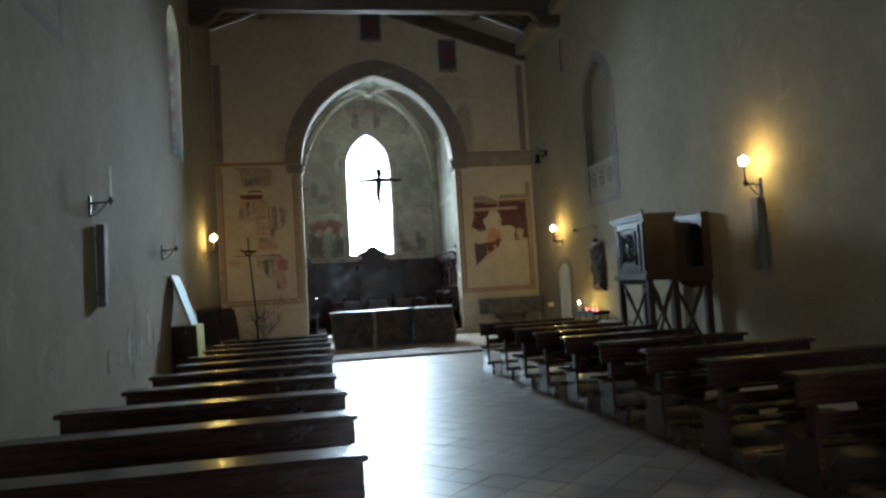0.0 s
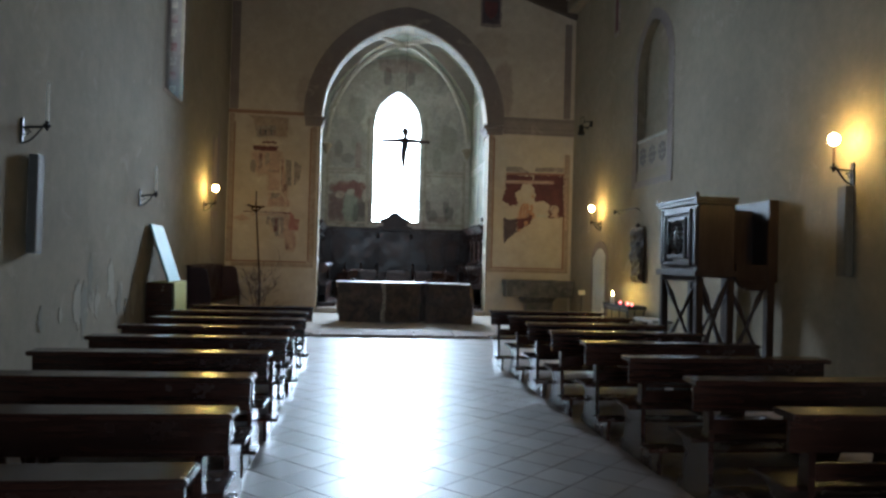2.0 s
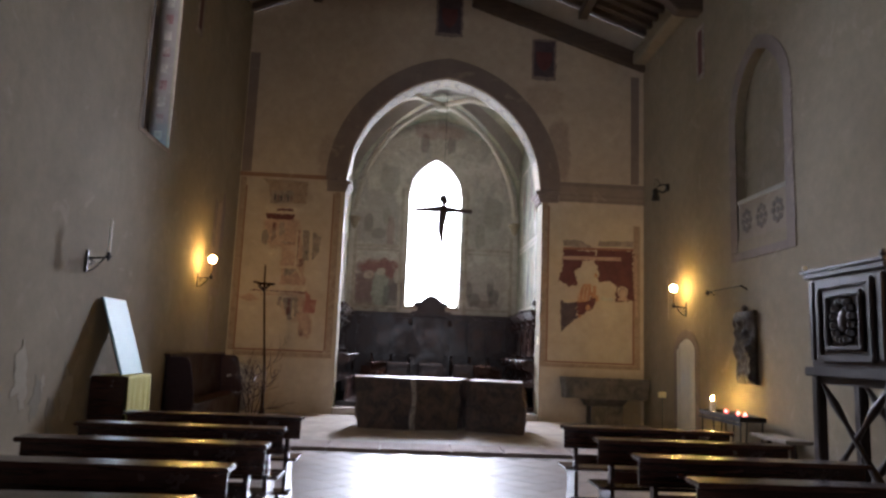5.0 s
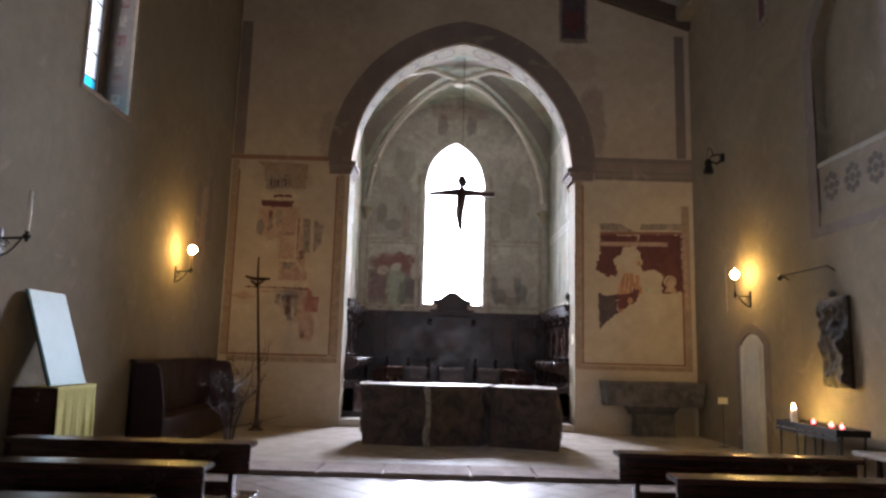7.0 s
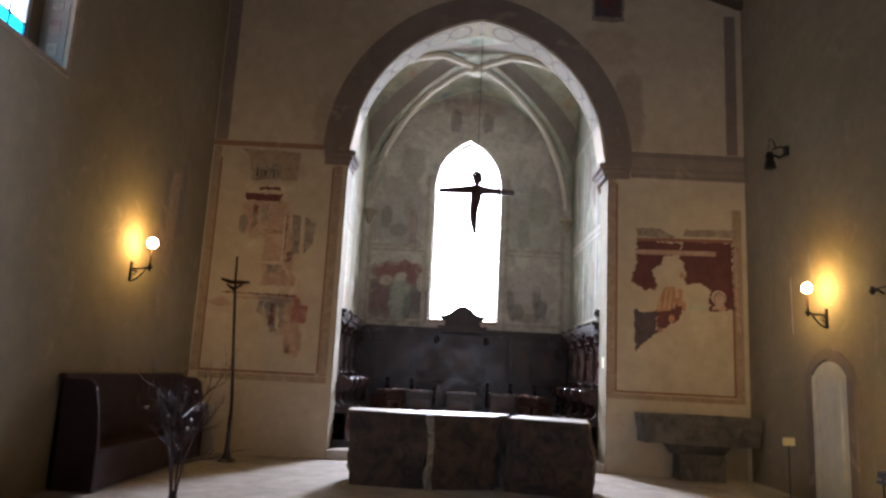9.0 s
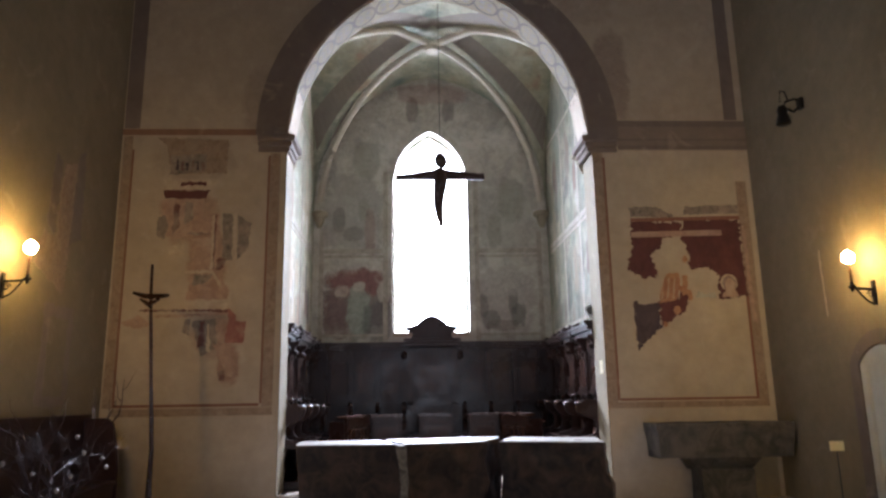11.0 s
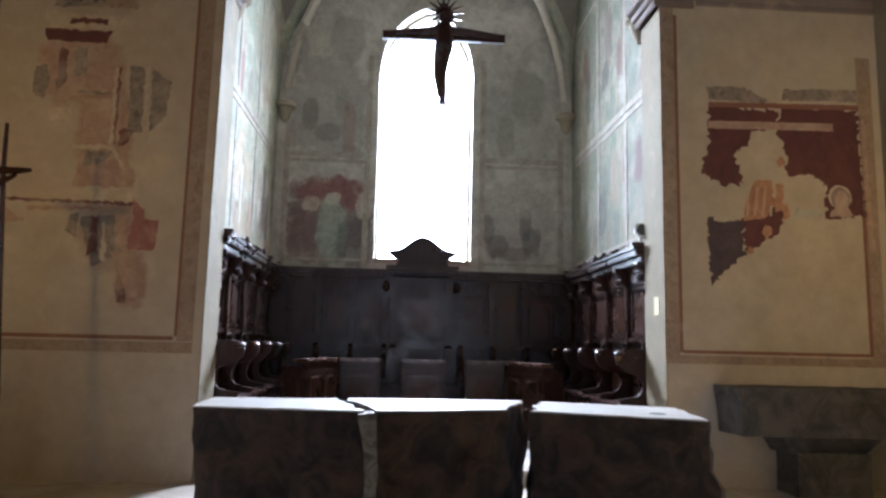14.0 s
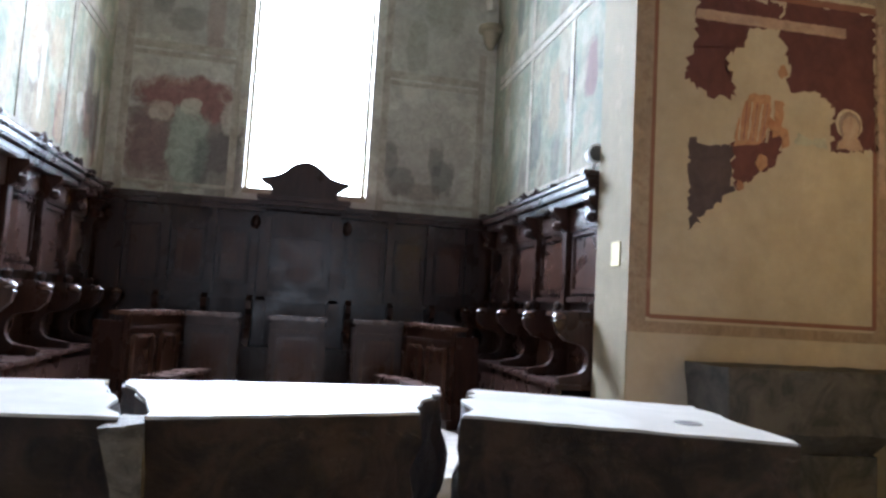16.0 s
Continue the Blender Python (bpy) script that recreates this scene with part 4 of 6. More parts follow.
for name, mat, pts, pr in (
    ("upper_field", "border", [(-2.57, 5.6), (-1.44, 5.56), (-1.46, 5.01), (-2.3, 5.0), (-2.4, 5.45)], 0.004),
    ("frieze", "grey_fresco", [(-2.32, 5.3), (-1.79, 5.32), (-1.79, 5.04), (-2.33, 4.98)], 0.008),
    ("cornice", "cream", [(-2.41, 4.92), (-1.59, 4.9), (-1.65, 4.76), (-2.4, 4.75)], 0.008),
    ("window", "dark_red", [(-2.15, 4.87), (-1.75, 4.87), (-1.76, 4.81), (-2.15, 4.81)], 0.012),
    ("dark_course", "dark_red", [(-2.4, 4.74), (-1.71, 4.73), (-1.77, 4.6), (-2.39, 4.61)], 0.006),
    ("field", "pink", [(-2.43, 4.58), (-1.79, 4.58), (-1.78, 4.33), (-1.54, 4.37), (-1.52, 4.01), (-1.85, 4.04), (-2.2, 3.97), (-2.37, 4.02)], 0.004),
    ("building", "pink", [(-1.94, 3.97), (-1.54, 3.99), (-1.51, 3.45), (-1.9, 3.46)], 0.005),
    ("dark_bay", "grey_fresco", [(-1.48, 4.37), (-1.33, 4.35), (-1.32, 3.63), (-1.46, 3.63)], 0.006),
    ("column", "cream", [(-1.32, 4.37), (-1.28, 4.37), (-1.26, 3.5), (-1.30, 3.5)], 0.008),
    ("dark_bay", "grey_fresco", [(-1.25, 4.35), (-1.05, 4.19), (-1.08, 3.83), (-1.24, 3.63)], 0.006),
    ("roof", "pink", [(-1.9, 3.43), (-1.51, 3.43), (-1.33, 3.17), (-1.36, 3.03), (-1.97, 3.03)], 0.006),
    ("roof_shade", "grey_fresco", [(-1.86, 3.41), (-1.58, 3.41), (-1.70, 3.28), (-1.88, 3.22)], 0.009),
    ("ledge", "cream", [(-1.96, 2.98), (-1.24, 3.0), (-1.32, 2.87), (-1.96, 2.85)], 0.008),
    ("garment", "grey_fresco", [(-1.86, 2.7), (-1.52, 2.74), (-1.46, 2.32), (-1.71, 2.19)], 0.006),
    ("garment", "pink", [(-1.52, 2.76), (-1.31, 2.72), (-1.38, 2.4), (-1.48, 2.3)], 0.005),
    ("garment", "worn_red", [(-1.31, 2.72), (-1.07, 2.69), (-1.10, 2.36), (-1.38, 2.4)], 0.008),
    ("garment", "pink", [(-1.55, 2.36), (-1.29, 2.39), (-1.21, 1.86), (-1.31, 1.9)], 0.007),
    ("fragment", "pink", [(-2.93, 2.69), (-2.64, 2.79), (-2.41, 2.66), (-2.67, 2.6)], 0.005),
    ("fragment", "cream", [(-2.3, 3.84), (-2.06, 3.88), (-2.03, 3.72), (-2.25, 3.7)], 0.007),
    ("line", "dim_red", [(-2.64, 2.89), (-1.34, 2.87), (-1.34, 2.84), (-2.64, 2.86)], 0.010),
    ("moulding", "cream", [(-1.635, 4.34), (-1.60, 4.34), (-1.60, 3.49), (-1.635, 3.49)], 0.009),
    ("moulding", "dim_red", [(-1.60, 4.34), (-1.575, 4.34), (-1.575, 3.49), (-1.60, 3.49)], 0.009),
    ("moulding", "cream", [(-2.02, 3.47), (-1.60, 3.47), (-1.43, 3.22), (-1.46, 3.20), (-1.62, 3.43), (-2.02, 3.43)], 0.011),
    ("panel", "dim_red", [(-1.99, 4.06), (-1.68, 4.06), (-1.68, 4.03), (-1.99, 4.03)], 0.010),
    ("drapery", "grey_fresco", [(-2.46, 4.30), (-2.36, 4.34), (-2.30, 4.15), (-2.36, 3.96), (-2.46, 4.0)], 0.009),
    ("drapery", "dim_red", [(-2.22, 4.52), (-2.15, 4.50), (-2.14, 4.15), (-2.24, 4.02)], 0.009),
    ("drapery", "grey_fresco", [(-2.06, 4.55), (-1.95, 4.52), (-1.94, 4.25), (-2.07, 4.2)], 0.009),
    ("bracket", "dim_red", [(-1.54, 3.66), (-1.40, 3.66), (-1.42, 3.60), (-1.46, 3.50), (-1.54, 3.48)], 0.010),
    ("fold", "grey_fresco", [(-1.96, 2.72), (-1.88, 2.74), (-1.90, 2.5), (-1.99, 2.55)], 0.009),
    ("fold", "dim_red", [(-1.74, 2.68), (-1.68, 2.70), (-1.66, 2.34), (-1.76, 2.3)], 0.010),
    ("fold", "cream", [(-1.64, 2.66), (-1.61, 2.66), (-1.57, 2.25), (-1.62, 2.25)], 0.010),
    ("fold", "worn_red", [(-1.35, 2.92), (-1.22, 2.80), (-1.22, 2.40), (-1.36, 2.38), (-1.30, 2.55)], 0.011),
    ("fold", "dim_red", [(-1.44, 1.96), (-1.35, 1.98), (-1.33, 1.84), (-1.42, 1.82)], 0.010),
    ("line", "pink", [(-2.4, 2.80), (-1.3, 2.83), (-1.3, 2.80), (-2.4, 2.76)], 0.005),
):
    patch(w, name, mat, pts, pr)
for k in range(6):
    x = -2.24 + 0.078 * k
    patch(w, "frieze_figure", "dim_red" if k % 2 else "dark_blue", rect(x, 5.06, x + 0.04, 5.22 - 0.02 * (k % 3)), 0.012, 0.012)

# painting fragments and pale mends on the left wall
w = wall_art("wall_painting", "worn fresco remains with dark streaks on ochre plaster")
for name, mat, pts in (("streak", "grey_band", [(19.95, 3.75), (20.15, 3.6), (20.2, 4.6), (20.02, 4.65)]), ("streak", "grey_band", [(20.55, 3.6), (20.85, 3.7), (20.8, 4.95), (20.62, 4.85)]),
                       ("field", "border", [(20.2, 3.55), (20.55, 3.5), (20.6, 4.7), (20.25, 4.6)]), ("mend", "border", [(19.75, 3.2), (20.5, 2.9), (20.55, 3.5), (19.9, 3.65)]),
                       ("painted_frame", "faded_band", [(20.1, 1.5), (20.85, 1.5), (20.85, 2.75), (20.1, 2.75)])):
    patch(w, name, mat, pts, 0.004, 0.03, "x", XL)
patch(w, "painted_field", "wall", [(20.25, 1.62), (20.72, 1.62), (20.72, 2.6), (20.25, 2.6)], 0.007, 0.02, "x", XL)

# flaked plaster low on the left wall
M["flake"] = plaster("flaked_plaster", (0.33, 0.29, 0.215), (0.26, 0.225, 0.16), (0.40, 0.36, 0.28))
M["flake_dark"] = plaster("bared_plaster", (0.21, 0.185, 0.135), (0.17, 0.145, 0.10), (0.27, 0.24, 0.18))
w = wall_art("flaked_plaster", "bare flaking patches low on the plaster wall", "plaster damage")
rnd = random.Random(9)
for k in range(20):
    y, z = rnd.gauss(12.6, 0.9), rnd.gauss(0.95, 0.22)
    r = rnd.uniform(0.08, 0.30)
    pts = [(y + r * rnd.uniform(0.4, 1.2) * math.cos(a) * 0.6, z + r * rnd.uniform(0.7, 1.6) * math.sin(a)) for a in spread(0, 2 * math.pi, 11)[:-1]]
    patch(w, "flake", ("flake", "flake_dark", "flake", "flake", "flake_dark")[k % 5], pts, 0.0015 + 0.0003 * k, 0.025, "x", XL)

w = wall_art("wall_scratch", "pale vertical scratch in the ochre plaster", "plaster damage")
patch(w, "scratch", "cream", [(20.28, 2.5), (20.31, 2.5), (20.34, 3.35), (20.30, 3.4)], 0.003, 0.008, "x", XR)

# ---- niche frame with rosettes, right wall ----
M["rosette_ground"] = plaster("rosette_ground", (0.27, 0.225, 0.165), (0.22, 0.18, 0.13), (0.33, 0.28, 0.21), 0.5)
M["rosette_dark"] = plaster("rosette_dark", (0.145, 0.122, 0.098), (0.11, 0.094, 0.078), (0.22, 0.19, 0.15), 0.5)
w = wall_art("painted_niche_frame", "grey painted niche surround with a row of rosettes", "niche frame")
NC, NH = (NY0 + NY1) / 2, (NY1 - NY0) / 2
part("arch_surround", arch_ring(Geo(), NC, NH, NZS, NR, 0.0, 0.24, "x", XR - 0.012, XR + 0.02, 24), "grey_band", w)
part("jamb_surround", Geo().box(XR - 0.012, NY0 - 0.24, 3.545, XR + 0.02, NY0, NZS), "grey_band", w)
part("jamb_surround", Geo().box(XR - 0.012, NY1, 3.545, XR + 0.02, NY1 + 0.24, NZS), "grey_band", w)
part("sill_band", Geo().box(XR - 0.014, NY0 - 0.24, 3.40, XR, NY1 + 0.24, 3.54), "grey_band", w)
part("rosette_field", Geo().box(XR + 0.02, NY0, NZ0, XR + 0.158, NY1, NZ0 + 0.65), "rosette_ground", w)
part("niche_ledge", Geo().box(XR + 0.0, NY0, NZ0 + 0.65, XR + 0.158, NY1, NZ0 + 0.72), "wall_grey", w)
for k in range(3):
    yc = NY0 + 0.3 + 0.5 * k
    rose = part("rosette", Geo().tube([(XR + 0.02, yc, NZ0 + 0.32), (XR + 0.012, yc, NZ0 + 0.32)], 0.06, 12), "rosette_dark", w)
    for j in range(8):
        g = Geo()
        a = 2 * math.pi * j / 8
        g.lathe([(0.01, -0.012), (0.055, -0.006), (0.055, 0.0)], (0, 0, 0), 8)
        n0 = len(g.v) - 24
        for i in range(n0, len(g.v)):
            x, y, z = g.v[i]
            g.v[i] = (XR + 0.018 + z, yc + 0.13 * math.cos(a) + x, NZ0 + 0.32 + 0.16 * math.sin(a) + y)
        part("petal", g, "rosette_dark", rose)

# hanging painted boards under the truss ends
for x, y, z0, z1 in ((XL, 17.86, 7.36, 8.52), (XR, 18.45, 7.33, 8.48)):
    w = wall_art("painted_wall_strip", "dark red patterned strip under the beam end", "painted strip")
    g = rect(y - 0.17, z0, y + 0.17, z1)
    part("strip", Geo().prism(g, "x", x - 0.02, x + 0.02), "grey_fresco", w)
    part("centre", Geo().prism(rect(y - 0.09, z0 + 0.12, y + 0.09, z1 - 0.1), "x", x - 0.024, x + 0.024), "dark_red", w)

# ---- windows ----
M["sky_glow"] = glow("bright_sky", (0.89, 0.96, 1.0), 17.0)
setting("backdrop_chancel", Geo().add([(-8, CB + 5.0, -0.5), (12, CB + 5.0, -0.5), (12, CB + 5.0, 18), (-8, CB + 5.0, 18)], [(0, 1, 2, 3)]), "sky_glow", "bright white sky outside the window")
M["lead"] = plain("lead_came", (0.05, 0.05, 0.05), 0.6, 0.3)
win = tagged(new("window_1"), "tall pointed chancel window, glaring white", kind="structure")
fr = arch_ring(Geo(), 1.85, 0.84, WSP, WRI, -0.05, 0.0, "y", CB + 0.30, CB + 0.36, 24)
fr.box(WX0, CB + 0.30, WS, WX0 + 0.05, CB + 0.36, WSP).box(WX1 - 0.05, CB + 0.30, WS, WX1, CB + 0.36, WSP).box(WX0 + 0.05, CB + 0.30, WS, WX1 - 0.05, CB + 0.36, WS + 0.05)
part("window_frame", fr, "reveal", win)
part("window_sill", Geo().box(WX0, CB - 0.03, WS - 0.07, WX1, CB + 0.30, WS + 0.006), "reveal", win, "pale stone sill", bevel=0.012)

# side window: stained glass with painted reveal
m, n, l, b = material("stained_glass")
vor = n.new("ShaderNodeTexVoronoi")
vor.inputs["Scale"].default_value = 5.0
l.new(coords(n, l, (1, 1, 1)), vor.inputs["Vector"])
l.new(ramp(n, l, vor.outputs["Distance"], [(0.0, (0.95, 0.95, 0.9)), (1.0, (0.75, 0.85, 0.9))]), b.inputs["Base Color"])
b.inputs["Transmission Weight"].default_value, b.inputs["Roughness"].default_value, b.inputs["IOR"].default_value = 1.0, 0.3, 1.2
M["glass_pale"] = m
m, n, l, b = material("blue_glass")
b.inputs["Base Color"].default_value = (0.02, 0.45, 0.75, 1)
b.inputs["Transmission Weight"].default_value, b.inputs["Roughness"].default_value, b.inputs["IOR"].default_value = 1.0, 0.3, 1.2
M["glass_blue"] = m
M["sky_glow_side"] = glow("bright_sky_side", (0.92, 0.97, 1.0), 4.0)
setting("backdrop_side", Geo().add([(XL - 1.1, 14.8, 4.0), (XL - 1.1, 17.8, 4.0), (XL - 1.1, 17.8, 9.0), (XL - 1.1, 14.8, 9.0)], [(0, 1, 2, 3)]), "sky_glow_side", "bright sky outside the side window")
win = tagged(new("window_2"), "narrow stained-glass window in a deep painted reveal", kind="structure")
GX = XL - 0.40
rows = 9
for r in range(rows):
    z0 = WZ0 + 0.05 + 0.37 * r
    for c in range(3):
        y0 = WY0 + 0.14 + 0.30 * c
        g = part("pane", Geo().box(GX, y0 + 0.012, z0 + 0.012, GX + 0.008, y0 + 0.288, z0 + 0.358), "glass_blue" if r == 0 else "glass_pale", win)
        g.visible_shadow = False
cm = Geo()
for r in range(rows + 1):
    cm.box(GX - 0.006, WY0 + 0.1, WZ0 + 0.044 + 0.37 * r, GX + 0.014, WY1 - 0.2, WZ0 + 0.062 + 0.37 * r)
for c in range(4):
    cm.box(GX - 0.006, WY0 + 0.13 + 0.30 * c, WZ0 + 0.03, GX + 0.014, WY0 + 0.152 + 0.30 * c, WZ1)
part("lead_cames", cm, "lead", win)
part("glazing_surround", Geo().box(GX - 0.05, WY0, WZ0, GX + 0.03, WY0 + 0.12, WZ1).box(GX - 0.05, WY1 - 0.21, WZ0, GX + 0.03, WY1, WZ1), "grey_band", win)
part("painted_reveal", Geo().box(XL - 0.34, WY1 - 0.008, WZ0 + 0.02, XL - 0.05, WY1, WZ1 - 0.75), "grey_band", win, "patterned reveal")
for k in range(9):
    part("reveal_ornament", Geo().box(XL - 0.26, WY1 - 0.013, WZ0 + 0.15 + 0.3 * k, XL - 0.13, WY1 - 0.008, WZ0 + 0.32 + 0.3 * k), "dim_red" if k % 2 else "grey_fresco", win)
ed = Geo().box(XL - 0.02, WY1 - 0.012, WZ0 - 0.05, XL + 0.012, WY1 + 0.07, WZ1 - 0.75)
ed.box(XL - 0.02, WY0 - 0.07, WZ0 - 0.07, XL + 0.012, WY1 + 0.07, WZ0).box(XL - 0.02, WY0 - 0.07, WZ0, XL + 0.012, WY0, WZ1 - 0.75)
part("pale_edge", ed, "border", win)

# painted window surround further back on the left wall
w = wall_art("painted_window_surround", "faint grey painted window surround on the plaster", "wall painting")
for y0, z0, y1, z1, mat in ((7.7, 4.95, 9.30, 5.07, "grey_band"), (9.18, 5.07, 9.30, 8.2, "grey_band"), (7.7, 5.14, 9.08, 5.17, "grey_fresco"), (9.05, 5.17, 9.08, 8.2, "grey_fresco")):
    patch(w, "painted_line", mat, rect(y0, z0, y1, z1), 0.005, 0.004, "x", XL)

# ---- wall sconces ----
def sconce(at, side, lit, label):
    """side: +1 if it stands out towards +x."""
    s = thing("wall_sconce", at, label, "wall lamp", "candle sconces on the walls", 0 if side > 0 else 180)
    part("wall_plate", Geo().box(0, -0.035, -0.13, 0.02, 0.035, 0.16), "iron", s, bevel=0.006)
    part("arm", Geo().tube([(0.01, 0, 0.06), (0.14, 0, 0.065), (0.27, 0, 0.075)], 0.013), "iron", s)
    part("scroll_brace", Geo().tube([(0.015, 0, -0.12), (0.09, 0, -0.09), (0.15, 0, -0.03), (0.22, 0, 0.06)], 0.010), "iron", s)
    cur = [(0.05 + 0.05 * math.cos(a) * (1 - a / 12), 0, 0.0 + 0.045 * math.sin(a) * (1 - a / 12)) for a in spread(0, 8, 16)]
    part("scroll", Geo().tube(cur, 0.007, 6), "iron", s)
    part("cup", Geo().lathe([(0.012, 0.03), (0.02, 0.06), (0.042, 0.08), (0.042, 0.10), (0.022, 0.105), (0.02, 0.14)], (0.27, 0, 0), 12), "iron", s, smooth=True)
    top = 0.37 if lit else 0.50
    # lit sconces take the darkened tube, unlit ones the plain wax
    part("candle", Geo().lathe([(0.017, 0.14), (0.016, top - 0.02), (0.010, top)], (0.27, 0, 0), 10), "tube" if lit else "wax", s, "candle tube coloured dark as if backlit" if lit else "white candle tube", smooth=True)
    if lit:
        part("bulb", Geo().lathe([(0.012, 0.0), (0.045, 0.015), (0.066, 0.05), (0.068, 0.085), (0.052, 0.12), (0.025, 0.14), (0.004, 0.148)], (0.27, 0, top), 14), "bulb", s, "glowing warm bulb", smooth=True)
    else:
        part("bulb", Geo().lathe([(0.010, 0.50), (0.017, 0.52), (0.015, 0.55), (0.003, 0.58)], (0.27, 0, 0), 10), "wax", s, smooth=True)
    return s


sconce((XL, 10.12, 2.98), 1, False, "black iron sconce with an unlit candle bulb")
sconce((XL, 14.33, 2.58), 1, False, "black iron sconce with an unlit candle bulb")
sconce((XL, 19.16, 2.80), 1, True, "black iron sconce with a lit warm bulb")
sconce((XR, 9.95, 2.88), -1, True, "black iron sconce with a lit warm bulb")
sconce((XR, 19.31, 2.655), -1, True, "black iron sconce with a lit warm bulb")

M["speaker"] = plain("dark_grey_speaker", (0.085, 0.08, 0.072), 0.6, 0.1)
M["speaker_case"] = plain("grey_beige_speaker_case", (0.12, 0.095, 0.062), 0.7, 0, 0.2)
for x, s, y, z0, z1 in ((XL, 1, 10.33, 1.62, 2.76), (XR, -1, 9.98, 1.60, 2.74)):
    sp = thing("column_loudspeaker", (x, y, z0), "slim dull column loudspeaker on the wall", "loudspeaker", "wall loudspeakers")
    h = z1 - z0
    part("cabinet", Geo().box(min(0.03 * s, 0.13 * s), -0.09, 0, max(0.03 * s, 0.13 * s), 0.09, h), "speaker_case" if s < 0 else "speaker", sp, bevel=0.008)
    part("grille", Geo().box(min(0.128 * s, 0.136 * s), -0.075, 0.02, max(0.128 * s, 0.136 * s), 0.075, h - 0.02), "speaker_case", sp)
    for z in (0.2, h - 0.2):
        part("bracket", Geo().box(min(0, 0.03 * s), -0.03, z - 0.03, max(0, 0.03 * s), 0.03, z + 0.03), "iron", sp)

# spotlight high on the right wall
sp = thing("wall_spotlight", (XR, 20.25, 5.40), "small dark spotlight on a bent wall arm", "spotlight")
part("arm", Geo().tube([(0, 0, 0.12), (-0.12, 0, 0.15), (-0.25, -0.0, 0.10), (-0.28, 0, 0.0)], 0.014), "iron", sp)
part("hook", Geo().tube([(-0.20, 0, 0.13), (-0.24, 0, 0.26), (-0.30, 0, 0.27), (-0.32, 0, 0.10)], 0.010), "iron", sp)
part("lamp_head", Geo().lathe([(0.07, -0.24), (0.10, -0.22), (0.085, -0.14), (0.06, -0.08), (0.075, -0.03), (0.05, 0.04), (0.02, 0.05)], (-0.30, 0, 0), 14), "iron", sp, smooth=True)
part("yoke", Geo().tube([(-0.22, 0, 0.0), (-0.14, 0, -0.04), (-0.06, 0, 0.02), (0.0, 0, 0.06)], 0.02), "iron", sp)
part("junction_box", Geo().box(-0.06, -0.05, 0.0, 0.0, 0.05, 0.16), "iron", sp, "", 0.006)

# rod on the right wall
rd = thing("wall_rod", (XR, 16.7, 2.93), "thin iron rod on two wall brackets", "curtain rod")
part("rod", Geo().tube([(-0.12, 0, 0), (-0.12, 1.3, 0)], 0.011), "iron", rd)
for y in (0.02, 1.28):
    part("bracket", Geo().tube([(0, y, -0.06), (-0.06, y, -0.02), (-0.12, y, 0.0)], 0.012), "iron", rd)
part("end_knob", Geo().lathe([(0.012, -0.07), (0.045, -0.03), (0.03, 0.03), (0.01, 0.04)], (-0.12, 1.32, 0), 10), "iron", rd)

# ---- chancel ribs, corbels, painted bands ----
rib = Geo()
hd = math.hypot((CR - CL) / 2, (CB - CY0) / 2)
for sx in (-1, 1):
    for sy in (-1, 1):
        pts = []
        for t in spread(0.0, 1.0, 26):
            s = 1 - t
            x, y = CX + sx * s * ((CR - CL) / 2 - 0.14), YM + sy * s * ((CB - CY0) / 2 - 0.08)
            z = arch(s * hd, 0, hd, 5.62, 3.06) - 0.05
            z = vault_z(x, y) - 0.06 if sy < 0 else 0.75 * z + 0.25 * (vault_z(x, y) - 0.06)
            pts.append((x, y, min(z, 8.66)))
        rib.tube(pts, 0.075, 8)
setting("trim_vault_ribs", rib, "rib", "pale stone ribs crossing the vault", smooth=True)
M["vault_cell"] = fresco("vault_cell_paint", [(0.25, (0.12, 0.17, 0.15)), (0.42, (0.24, 0.26, 0.20)), (0.6, (0.34, 0.32, 0.22)), (0.75, (0.28, 0.15, 0.11))], 0.9, (0.42, 0.40, 0.31), (0.48, 0.66))
bpy.data.objects["ceiling_vault"].data.materials[0] = M["vault_cell"]
bandg = Geo()
for sx in (-1, 1):
    for sy in (-1, 1):
        for off in (-0.46, 0.46):
            row0, row1 = [], []
            for t in spread(0.05, 0.93, 22):
                s = 1 - t
                x, y = CX + sx * s * (CR - CL) / 2, YM + sy * s * (CB - CY0) / 2
                d = Vector((-sy * (CB - CY0), sx * (CR - CL), 0)).normalized()
                for row, o in ((row0, off - 0.34 * (1 if off > 0 else -1)), (row1, off)):
                    px, py = x + d.x * o, y + d.y * o
                    px, py = min(max(px, CL + 0.01), CR - 0.01), min(max(py, CY0 + 0.01), CB - 0.01)
                    row.append((px, py, vault_z(px, py) - 0.012))
            bandg.sheet([row0, row1])
setting("trim_vault_borders", bandg, "vault_band", "painted borders beside the vault ribs")
setting("trim_keystone", Geo().lathe([(0.05, -0.14), (0.15, -0.12), (0.17, -0.04), (0.12, 0.05)], (CX, YM, 8.62), 14), "rib", "round keystone of the vault")
cb = Geo()
for x in (CL, CR):
    s = 1 if x == CL else -1
    cb.lathe([(0.04, -0.32), (0.10, -0.2), (0.13, -0.08), (0.19, -0.05), (0.19, 0.02), (0.12, 0.05)], (x + s * 0.14, CB - 0.12, 5.58), 12)
    cb.lathe([(0.04, -0.32), (0.10, -0.2), (0.13, -0.08), (0.19, -0.05), (0.19, 0.02), (0.12, 0.05)], (x + s * 0.14, CY0 + 0.14, 5.58), 12)
setting("trim_corbels", cb, "reveal", "carved corbels under the vault ribs", smooth=True)

